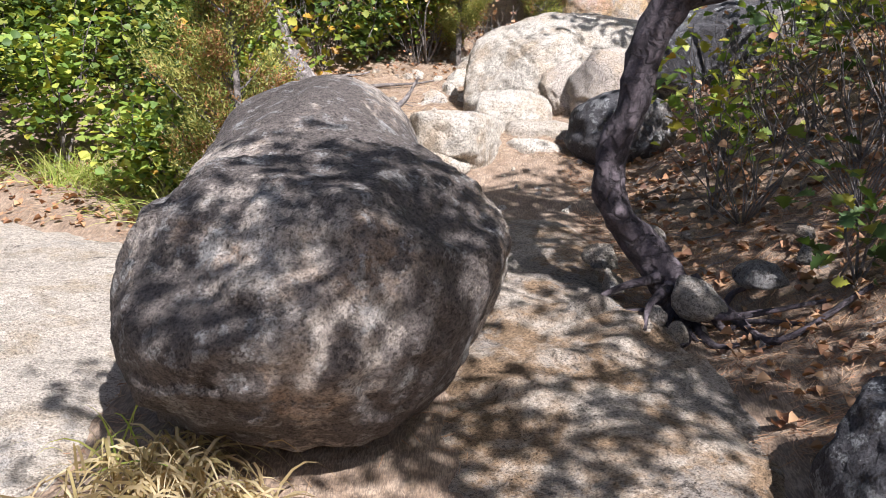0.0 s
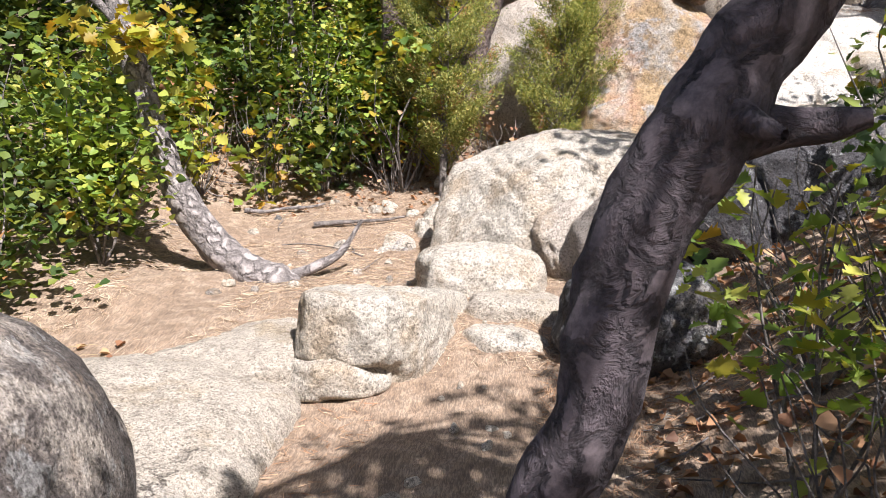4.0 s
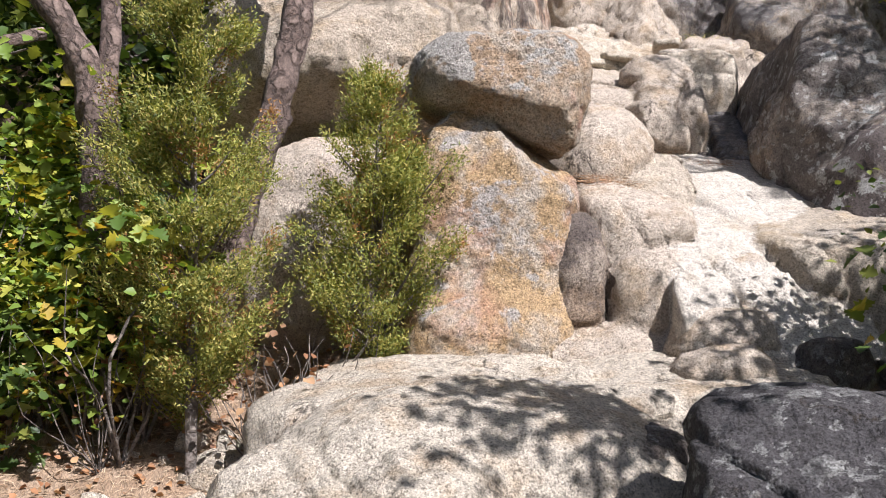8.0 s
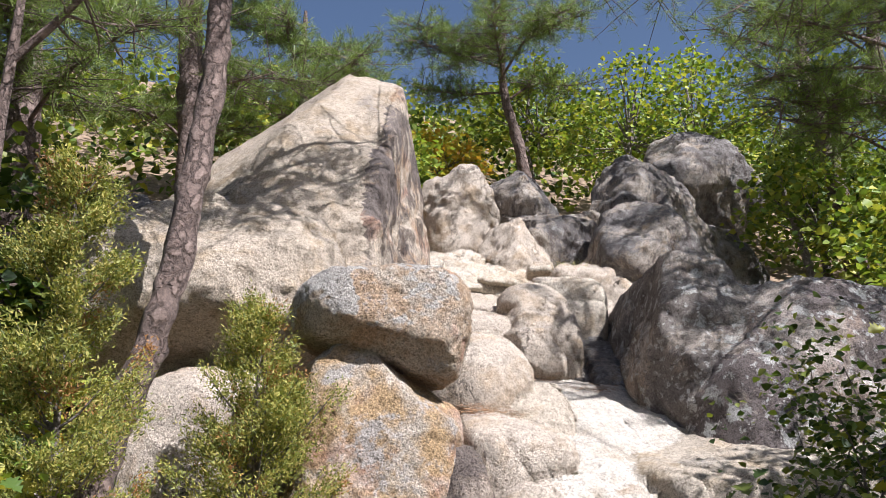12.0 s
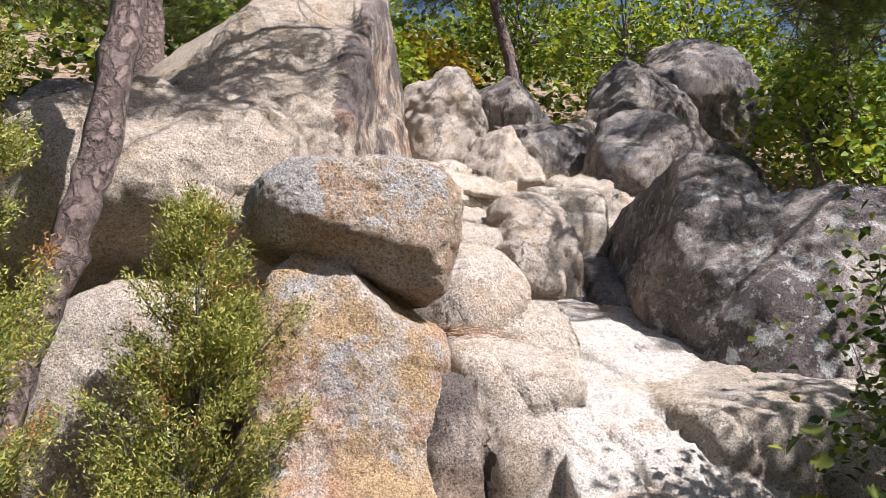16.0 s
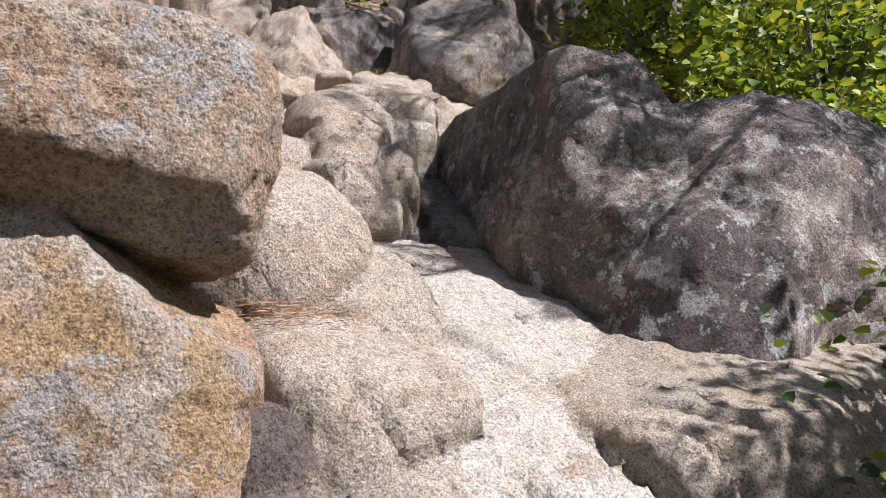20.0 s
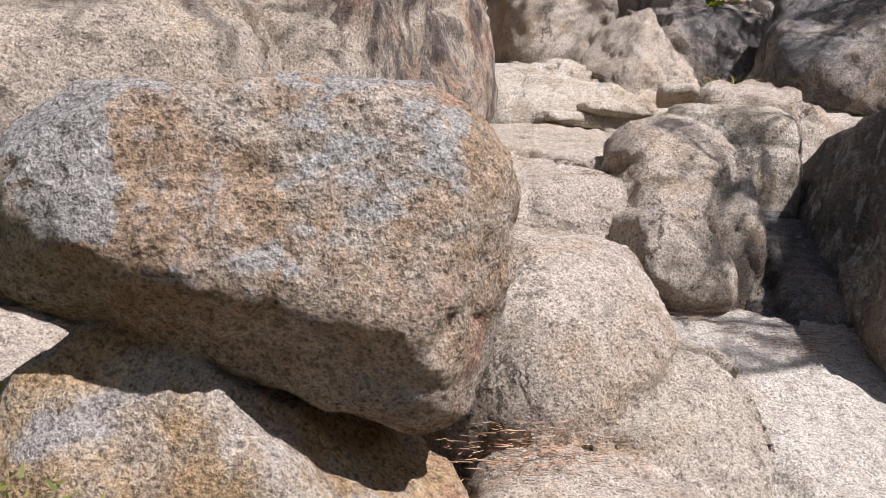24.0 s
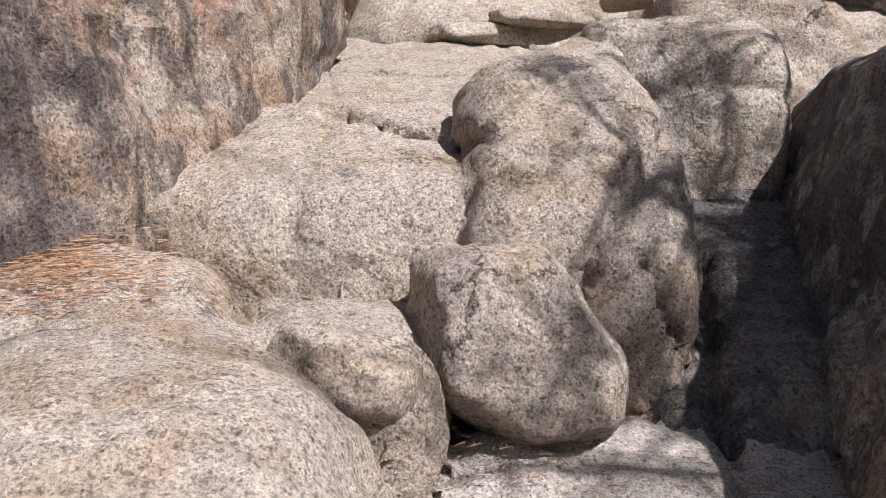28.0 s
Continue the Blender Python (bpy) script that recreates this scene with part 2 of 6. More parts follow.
def bark(name, dark, light, scale=1.0):
    m, n, l, p = nodes_of(name)
    tc = n.new("ShaderNodeUVMap")
    mp = n.new("ShaderNodeMapping")
    mp.inputs["Scale"].default_value = (9 * scale, 7 * scale, 1)
    l.new(tc.outputs[0], mp.inputs[0])
    v = n.new("ShaderNodeTexVoronoi")
    v.feature = "DISTANCE_TO_EDGE"
    v.inputs["Scale"].default_value = 1.6
    nz = noise_tex(n, l, mp.outputs[0], 1.6, 6, 0.7, 0.6)
    dv = n.new("ShaderNodeVectorMath")
    dv.operation = "MULTIPLY_ADD"
    dv.inputs[1].default_value = (1.1, 1.1, 0)
    l.new(nz.outputs[1], dv.inputs[0])
    l.new(mp.outputs[0], dv.inputs[2])
    l.new(dv.outputs[0], v.inputs["Vector"])
    r = ramp(n, [(0.0, tuple(c * 0.35 for c in dark)), (0.12, dark), (0.5, light)])
    l.new(v.outputs["Distance"], r.inputs[0])
    col = mixed(n, l, nz.outputs[0], r.outputs[0], tuple(0.5 * (a + b) for a, b in zip(dark, light)))
    fl = noise_tex(n, l, coords(n, l), 60, 4, 0.7)
    fr = ramp(n, [(0.35, (0.55, 0.55, 0.55)), (0.65, (1.25, 1.25, 1.25))])
    l.new(fl.outputs[0], fr.inputs[0])
    l.new(mixed(n, l, 0.8, col, fr.outputs[0], "MULTIPLY"), p.inputs["Base Color"])
    p.inputs["Roughness"].default_value = 0.92
    hr = ramp(n, [(0.0, (0, 0, 0)), (0.22, (1, 1, 1))])
    l.new(v.outputs["Distance"], hr.inputs[0])
    b1 = bumped(n, l, p, hr.outputs[0], 0.9, 0.018)
    bumped(n, l, p, nz.outputs[0], 0.6, 0.012, b1)
    return m


def leafy(name, tones, through_col, rough=0.5, part=0.35):
    """Leaf blade: colour varies from blade to blade, some light passes through."""
    m, n, l, p = nodes_of(name)
    g = n.new("ShaderNodeNewGeometry")
    r = ramp(n, [(i / max(1, len(tones) - 1), t) for i, t in enumerate(tones)])
    l.new(g.outputs["Random Per Island"], r.inputs[0])
    nz = noise_tex(n, l, g.outputs["Position"], 2.5, 3)
    nr = ramp(n, [(0.3, (0.7, 0.7, 0.7)), (0.7, (1.25, 1.25, 1.25))])
    l.new(nz.outputs[0], nr.inputs[0])
    col = mixed(n, l, 0.8, r.outputs[0], nr.outputs[0], "MULTIPLY")
    l.new(col, p.inputs["Base Color"])
    p.inputs["Roughness"].default_value = rough
    p.inputs["Specular IOR Level"].default_value = 0.35
    t = n.new("ShaderNodeBsdfTranslucent")
    l.new(mixed(n, l, 1.0, col, through_col, "MULTIPLY"), t.inputs[0])
    mx = n.new("ShaderNodeMixShader")
    mx.inputs[0].default_value = part
    l.new(p.outputs[0], mx.inputs[1])
    l.new(t.outputs[0], mx.inputs[2])
    l.new(mx.outputs[0], n["Material Output"].inputs["Surface"])
    return m


SOIL = soil()
B_DARK = bark("bark_dark_old", (0.075, 0.055, 0.06), (0.19, 0.15, 0.15))
B_GREY = bark("bark_grey", (0.22, 0.18, 0.16), (0.46, 0.41, 0.37))
B_PINE = bark("bark_red_pine", (0.13, 0.085, 0.07), (0.33, 0.25, 0.21))
B_TWIG = bark("bark_twig", (0.16, 0.13, 0.11), (0.36, 0.31, 0.27))
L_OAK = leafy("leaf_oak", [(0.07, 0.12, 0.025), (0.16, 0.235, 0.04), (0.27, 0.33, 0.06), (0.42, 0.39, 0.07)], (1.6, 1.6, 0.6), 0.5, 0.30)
# deep green shrub leaf; on the shaded trees and woods it paints in shade
L_DEEP = leafy("leaf_deep_shaded_green", [(0.03, 0.055, 0.014), (0.06, 0.10, 0.022), (0.13, 0.175, 0.036), (0.24, 0.25, 0.05)], (1.6, 1.6, 0.6), 0.5, 0.28)
L_YELLOW = leafy("leaf_yellow", [(0.40, 0.33, 0.03), (0.30, 0.30, 0.04), (0.45, 0.24, 0.03), (0.2, 0.26, 0.04)], (1.6, 1.6, 0.7))
L_JUNIPER = leafy("juniper_scale_leaf", [(0.08, 0.105, 0.025), (0.20, 0.22, 0.05), (0.32, 0.31, 0.075), (0.42, 0.34, 0.10)], (1.6, 1.7, 0.8), 0.6, 0.25)
L_BROWN = leafy("juniper_dead_sprig", [(0.30, 0.15, 0.05), (0.38, 0.20, 0.07), (0.22, 0.12, 0.05)], (1.5, 1.3, 0.8), 0.6, 0.25)
L_PINE = leafy("pine_needle", [(0.09, 0.13, 0.04), (0.16, 0.21, 0.055), (0.25, 0.31, 0.08)], (1.6, 1.7, 0.8), 0.5, 0.25)
L_GRASS = leafy("grass_blade", [(0.22, 0.30, 0.05), (0.32, 0.36, 0.08), (0.46, 0.41, 0.15)], (1.7, 1.7, 0.8))
L_STRAW = leafy("dry_grass_blade", [(0.46, 0.36, 0.19), (0.58, 0.47, 0.27), (0.34, 0.25, 0.12), (0.42, 0.35, 0.15)], (1.5, 1.4, 0.9))
L_LITTER = leafy("fallen_leaf", [(0.22, 0.10, 0.05), (0.34, 0.17, 0.08), (0.44, 0.27, 0.14), (0.16, 0.08, 0.05)], (1.4, 1.2, 0.8), 0.7, 0.15)
L_TAN = leafy("bleached_pine_needle", [(0.36, 0.23, 0.14), (0.48, 0.36, 0.24), (0.58, 0.46, 0.32)], (1.3, 1.2, 0.9), 0.7, 0.1)
L_NEEDLE = leafy("fallen_pine_needle", [(0.30, 0.15, 0.08), (0.42, 0.25, 0.14), (0.52, 0.36, 0.22)], (1.3, 1.2, 0.9), 0.7, 0.1)


# ---- numeric noise ----
def lattice(ix, iy, iz, seed):
    h = (ix.astype(np.int64) * 374761393 + iy.astype(np.int64) * 668265263 + iz.astype(np.int64) * 2147483647 + seed * 1274126177) & 0xFFFFFFFF
    h = ((h ^ (h >> 13)) * 1274126177) & 0xFFFFFFFF
    h = ((h ^ (h >> 16)) * 2246822519) & 0xFFFFFFFF
    return ((h ^ (h >> 15)) & 0xFFFF) / 32767.5 - 1.0


def vnoise(p, seed=0):
    i = np.floor(p).astype(np.int64)
    f = p - i
    u = f * f * f * (f * (f * 6 - 15) + 10)
    out = 0
    for dx in (0, 1):
        wx = u[:, 0] if dx else 1 - u[:, 0]
        for dy in (0, 1):
            wy = u[:, 1] if dy else 1 - u[:, 1]
            for dz in (0, 1):
                wz = u[:, 2] if dz else 1 - u[:, 2]
                out = out + wx * wy * wz * lattice(i[:, 0] + dx, i[:, 1] + dy, i[:, 2] + dz, seed)
    return out


def fbm(p, octaves=4, seed=0, gain=0.5):
    total, a = 0, 1.0
    for k in range(octaves):
        total = total + a * vnoise(p * 2.03 ** k + 17.3 * k, seed + k)
        a *= gain
    return total


def smooth(a, b, x):
    t = np.clip((x - a) / (b - a), 0, 1)
    return t * t * (3 - 2 * t)


# ---- mesh helpers ----
def mesh_of(name, verts, faces, mat, uv=None, shade=True):
    """faces: an array of triangles or quads."""
    me = bpy.data.meshes.new(name)
    faces = np.asarray(faces)
    k = faces.shape[1]
    me.vertices.add(len(verts))
    me.vertices.foreach_set("co", np.asarray(verts, dtype=np.float32).ravel())
    me.loops.add(faces.size)
    me.loops.foreach_set("vertex_index", faces.astype(np.int32).ravel())
    me.polygons.add(len(faces))
    me.polygons.foreach_set("loop_start", np.arange(0, faces.size, k, dtype=np.int32))
    me.polygons.foreach_set("loop_total", np.full(len(faces), k, dtype=np.int32))
    if shade:
        me.polygons.foreach_set("use_smooth", np.ones(len(faces), dtype=bool))
    if uv is not None:
        layer = me.uv_layers.new(name="UVMap")
        layer.data.foreach_set("uv", np.asarray(uv, dtype=np.float32)[faces.ravel()].ravel())
    me.update(calc_edges=True)
    me.materials.append(mat)
    return me


def child(name, me, parent, label="", kind=""):
    ob = new(name, me)
    ob.parent = parent
    return tagged(ob, label, kind=kind)


SPHERES = {}


def sphere(sub):
    if sub not in SPHERES:
        bm = bmesh.new()
        bmesh.ops.create_icosphere(bm, subdivisions=sub, radius=1)
        d = np.array([v.co[:] for v in bm.verts])
        f = np.array([[v.index for v in fc.verts] for fc in bm.faces])
        bm.free()
        SPHERES[sub] = (d / np.linalg.norm(d, axis=1)[:, None], f)
    return SPHERES[sub]


def turn(rx, ry, rz):
    return np.array(Euler([radians(a) for a in (rx, ry, rz)]).to_matrix())


def field(p, blobs, cuts, soft):
    total = None
    for c, r, rot, power in blobs:
        q = np.abs(((p - np.array(c)) @ turn(*rot)) / np.array(r))
        g = (np.power((q ** power).sum(1), 1 / power) - 1) * min(r)
        if total is None:
            total = g
        else:
            h = np.clip(0.5 + 0.5 * (total - g) / soft, 0, 1)
            total = total * (1 - h) + g * h - soft * h * (1 - h)
    for c, nrm in cuts:
        nv = np.array(nrm) / np.linalg.norm(nrm)
        g = (p - np.array(c)) @ nv
        k = soft * 0.6
        h = np.clip(0.5 + 0.5 * (g - total) / k, 0, 1)
        total = total * (1 - h) + g * h + k * h * (1 - h)
    return total


def blob(x, y, z, rx, ry, rz, rot=(0, 0, 0), power=2.6):
    return ((x, y, z), (rx, ry, rz), rot, power)


def rock(label, mat, blobs, cuts=(), cracks=(), sub=5, amp=0.035, freq=1.8, soft=0.15, seed=1, origin=None, group="", name="boulder", category="boulder", kind="", facets=11, rough=0.004, other=None, chip=(0.04, 0.20)):
    """A weathered boulder: rounded masses melted together, sheared by planes, with crevices and an uneven skin.
    cracks: (point, normal, width, depth)."""
    d, f = sphere(sub)
    o = np.array(origin if origin else blobs[0][0])
    rng = np.random.default_rng(seed)
    reach = max(np.linalg.norm(np.array(c) - o) + max(r) * 1.75 for c, r, _, _ in blobs)
    steps = 30
    best = np.full(len(d), reach / steps * 0.5)
    for i in range(1, steps + 1):
        rad = reach * i / steps
        best[field(o + d * rad, blobs, cuts, soft) < 0] = rad
    lo, hi = best, best + reach / steps
    for _ in range(6):
        midr = 0.5 * (lo + hi)
        inside = field(o + d * midr[:, None], blobs, cuts, soft) < 0
        lo, hi = np.where(inside, midr, lo), np.where(inside, hi, midr)
    p = o + d * lo[:, None]
    size = float(np.median(lo))
    for _ in range(facets):
        nv = rng.normal(size=3)
        nv[2] = abs(nv[2]) * 0.8
        nv /= np.linalg.norm(nv)
        reachv = (p - o) @ nv
        limit = max(reachv.max() - size * rng.uniform(*chip), 0.45 * reachv.max())
        k = size * 0.03
        over = 0.5 * ((reachv - limit) + np.sqrt((reachv - limit) ** 2 + k * k)) - 0.1 * k
        p = o + (p - o) * (1 - np.clip(over, 0, None) / np.maximum(reachv, 1e-3) * (reachv > limit - 3 * k))[:, None]
    skin = amp * fbm(p * freq + seed * 3.7, 5, seed, 0.52)
    skin -= amp * 0.5 * np.abs(fbm(p * freq * 2.3 + seed, 3, seed + 9))
    plate = fbm(p * freq * 1.4 + seed * 1.3, 3, seed + 20)
    skin += amp * 0.40 * np.tanh(plate * 13)
    skin += rough * fbm(p * 24 + seed, 3, seed + 40, 0.6)
    skin += min(0.014, amp * 0.35) * (0.5 - np.abs(fbm(p * 6 + seed, 3, seed + 50)))
    skin += amp * 0.22 * fbm(p * 14 + seed, 3, seed + 30)
    for c, nrm, width, depth in cracks:
        nv = np.array(nrm) / np.linalg.norm(nrm)
        off = (p - np.array(c)) @ nv + 0.05 * fbm(p * 3.0 + seed, 3, seed + 4)
        skin -= depth * np.exp(-((off / width) ** 2)) * (0.6 + 0.4 * fbm(p * 2.0, 2, seed + 5))
    p = p + d * skin[:, None]
    base = np.array([o[0], o[1], p[:, 2].min()])
    me = mesh_of(name, p - base, f, mat)
    if other:
        me.materials.append(other[0])
        nv = np.array(other[2]) / np.linalg.norm(other[2])
        mid = p[f].mean(axis=1)
        me.polygons.foreach_set("material_index", ((mid - np.array(other[1])) @ nv + 0.03 * fbm(mid * 2.5, 3, seed) > -other[3]).astype(np.int32))
    ob = new(name, me)
    ob.location = base
    return tagged(ob, label, category, group, kind)


def crevice(p, cracks, seed):
    """How far the crevices bite into the rock at p."""
    bite = 0
    for c, nrm, width, depth, reach in cracks:
        nv = np.array(nrm) / np.linalg.norm(nrm)
        off = (p - np.array(c)) @ nv + 0.035 * fbm(p * 3.5 + seed, 3, seed + 4)
        far = np.linalg.norm(p - np.array(c), axis=1)
        bite = bite + 1.25 * depth * np.exp(-((off / max(width, 0.022)) ** 2)) * (1 - smooth(reach * 0.7, reach, far))
    return bite


def outcrop(label, pieces, lo, hi, cell, seed, name="rock_outcrop", category="rock", soft=0.006, amp=0.013):
    """One mass of bedrock whose lobes run into each other; each lobe is a part of its own.
    pieces: (name, label, material, blobs, cuts, cracks)."""
    ax = [np.arange(a, b, cell) for a, b in zip(lo, hi)]
    nx, ny, nz = (len(a) for a in ax)
    pts = np.stack(np.meshgrid(*ax, indexing="ij"), -1).reshape(-1, 3)
    tot, owner, second = np.full(len(pts), 9.0), np.zeros(len(pts), dtype=np.int16), np.full(len(pts), 9.0)
    for i, (_, _, _, blobs, cuts, _) in enumerate(pieces):
        f = np.full(len(pts), 9.0)
        b_lo = np.min([np.array(c) - max(r) * 1.5 for c, r, _, _ in blobs], axis=0)
        b_hi = np.max([np.array(c) + max(r) * 1.5 for c, r, _, _ in blobs], axis=0)
        k = np.all((pts > b_lo) & (pts < b_hi), axis=1)
        f[k] = field(pts[k], blobs, cuts, 0.10)
        owner[f < tot] = i
        second = np.minimum(second, np.maximum(f, tot))
        h = np.clip(0.5 + 0.5 * (tot - f) / soft, 0, 1)
        tot = tot * (1 - h) + f * h - soft * h * (1 - h)
    near = np.abs(tot) < 0.11
    q = pts[near]
    # a groove along each seam where two lobes meet
    tot[near] += 0.032 * np.exp(-(((second - tot)[near]) / 0.028) ** 2)
    tot[near] += amp * fbm(q * 2.2 + seed, 3, seed) + amp * 0.25 * np.tanh(7 * fbm(q * 4.2 + seed, 3, seed + 7))
    for i, pc in enumerate(pieces):
        if pc[5]:
            tot[near] += crevice(q, pc[5], seed + i)
    g, own = tot.reshape(nx, ny, nz), owner.reshape(nx, ny, nz)
    inside = g < 0
    # one vertex in every cell that the surface crosses, at the mean of its edge crossings
    cs, cn = np.zeros((nx - 1, ny - 1, nz - 1, 3)), np.zeros((nx - 1, ny - 1, nz - 1))
    corner = [(i, j, k) for i in (0, 1) for j in (0, 1) for k in (0, 1)]

    def at(a, c):
        return a[c[0]:nx - 1 + c[0], c[1]:ny - 1 + c[1], c[2]:nz - 1 + c[2]]
    for a in corner:
        for axis in range(3):
            if a[axis]:
                continue
            b = tuple(1 if t == axis else v for t, v in enumerate(a))
            ga, gb = at(g, a), at(g, b)
            cross = (ga < 0) != (gb < 0)
            t = np.where(cross, ga / np.where(cross, ga - gb, 1), 0)
            off = np.array(a, dtype=float)
            for d in range(3):
                cs[..., d] += np.where(cross, off[d] + (t if d == axis else 0), 0)
            cn += cross
    has = cn > 0
    ids = np.full(has.shape, -1)
    ids[has] = np.arange(has.sum())
    v = (np.argwhere(has) + cs[has] / cn[has][:, None]) * cell + np.array(lo)
    faces, who = [], []
    for axis in range(3):
        u, w = (axis + 1) % 3, (axis + 2) % 3
        s0, s1 = [slice(1, n - 1) for n in (nx, ny, nz)], [slice(1, n - 1) for n in (nx, ny, nz)]
        s1[axis] = slice(2, (nx, ny, nz)[axis])
        a, b = inside[tuple(s0)], inside[tuple(s1)]
        hit = np.argwhere(a != b) + 1
        flip = b[tuple((hit - 1).T)]
        quad = []
        for du, dw in ((1, 1), (0, 1), (0, 0), (1, 0)):
            c = hit.copy()
            c[:, u] -= du
            c[:, w] -= dw
            quad.append(ids[tuple(c.T)])
        quad = np.stack(quad, 1)
        quad[flip] = quad[flip][:, ::-1]
        faces.append(quad)
        who.append(own[tuple(hit.T)])
    faces, who = np.vstack(faces), np.concatenate(who)
    # fine relief along the normals
    fn = np.cross(v[faces[:, 2]] - v[faces[:, 0]], v[faces[:, 3]] - v[faces[:, 1]])
    vn = np.zeros_like(v)
    for c in range(4):
        np.add.at(vn, faces[:, c], fn)
    vn /= np.linalg.norm(vn, axis=1)[:, None] + 1e-12
    v = v + vn * (0.007 * (0.5 - np.abs(fbm(v * 5.5, 3, seed + 8))) + 0.006 * np.tanh(5 * fbm(v * 8, 3, seed + 9)) + 0.006 * fbm(v * 15, 3, seed + 3) + 0.003 * fbm(v * 34, 2, seed + 5))[:, None]
    base = np.array([v[:, 0].mean(), v[:, 1].mean(), v[:, 2].min()])
    root = new(name)
    root.location = base
    tagged(root, label, category)
    def islands(sel):
        """For each face the number of the island that it belongs to, the vertices used, and the faces in their terms."""
        used, back = np.unique(sel, return_inverse=True)
        back = back.reshape(-1, 4)
        tag = np.arange(len(used))
        while True:
            low, old = tag[back].min(axis=1), tag.copy()
            for c in range(4):
                np.minimum.at(tag, back[:, c], low)
            tag = tag[tag]
            if (tag == old).all():
                return tag[back[:, 0]], used, back

    # slivers along the seams go to the lobe beside them
    held, loose = np.full(len(v), -1), np.zeros(len(faces), dtype=bool)
    for i in range(len(pieces)):
        mine = np.flatnonzero(who == i)
        if not len(mine):
            continue
        ids_f = islands(faces[mine])[0]
        names, count = np.unique(ids_f, return_counts=True)
        small = np.isin(ids_f, names[count < 60])
        loose[mine[small]] = True
        held[faces[mine[~small]].ravel()] = i
    beside = held[faces].max(axis=1)
    who = np.where(loose & (beside >= 0), beside, who)
    for i, (pname, plabel, mat, _, _, _) in enumerate(pieces):
        sel = faces[who == i]
        if not len(sel):
            continue
        ids_f, used, back = islands(sel)
        for k in np.unique(ids_f):
            keep, again = np.unique(back[ids_f == k], return_inverse=True)
            me = mesh_of(pname, v[used[keep]] - base, again.reshape(-1, 4), mat)
            me.normals_split_custom_set_from_vertices([tuple(t) for t in vn[used[keep]]])
            child(pname, me, root, plabel)
    return root


def tube(points, radii, sides=10, rough=0.0, seed=0, knots=0.0):
    """A tapered round limb along points: vertices, quads and uv in metres."""
    pts = np.array(points, dtype=float)
    n = len(pts)
    tan = np.gradient(pts, axis=0)
    tan /= np.linalg.norm(tan, axis=1)[:, None] + 1e-9
    ref = np.array([0.31, 0.95, 0.05])
    a = np.cross(tan, ref)
    a /= np.linalg.norm(a, axis=1)[:, None] + 1e-9
    b = np.cross(tan, a)
    ang = np.linspace(0, 2 * math.pi, sides + 1)
    ring = np.cos(ang)[None, :, None] * a[:, None] + np.sin(ang)[None, :, None] * b[:, None]
    r = np.array(radii)[:, None, None] * np.ones((n, sides + 1, 1))
    v = pts[:, None] + ring * r
    if rough:
        flat = v.reshape(-1, 3)
        w = fbm(flat * 9, 4, seed) * rough
        v = v + ring * (np.array(radii)[:, None, None] * w.reshape(n, sides + 1, 1))
    length = np.concatenate([[0], np.cumsum(np.linalg.norm(np.diff(pts, axis=0), axis=1))])
    uv = np.stack([np.repeat(np.linspace(0, 2 * math.pi * np.mean(radii), sides + 1)[None], n, 0), np.repeat(length[:, None], sides + 1, 1)], -1)
    i = np.arange(n - 1)[:, None] * (sides + 1) + np.arange(sides)[None]
    q = np.stack([i, i + 1, i + sides + 2, i + sides + 1], -1).reshape(-1, 4)
    return v.reshape(-1, 3), q, uv.reshape(-1, 2)


def spline(ctrl, n=24):
    """A smooth line through control points (Catmull-Rom)."""
    c = np.array(ctrl, dtype=float)
    c = np.vstack([2 * c[0] - c[1], c, 2 * c[-1] - c[-2]])
    seg = len(c) - 3
    out = []
    for s in np.linspace(0, seg - 1e-6, n):
        i = int(s)
        t = s - i
        p0, p1, p2, p3 = c[i:i + 4]
        out.append(0.5 * (2 * p1 + (p2 - p0) * t + (2 * p0 - 5 * p1 + 4 * p2 - p3) * t * t + (3 * p1 - p0 - 3 * p2 + p3) * t ** 3))
    return np.array(out)


def joined(bits):
    vs, fs, us, k = [], [], [], 0
    for v, f, u in bits:
        vs.append(v)
        fs.append(f + k)
        us.append(u)
        k += len(v)
    return np.vstack(vs), np.vstack(fs), np.vstack(us)


def basis(rng, n, up=0.0):
    """n random frames (along, across, normal); up pulls the normals towards the sky."""
    nor = rng.normal(size=(n, 3))
    nor[:, 2] = np.abs(nor[:, 2]) + up
    nor /= np.linalg.norm(nor, axis=1)[:, None]
    a = np.cross(nor, rng.normal(size=(n, 3)))
    a /= np.linalg.norm(a, axis=1)[:, None]
    return a, np.cross(nor, a), nor


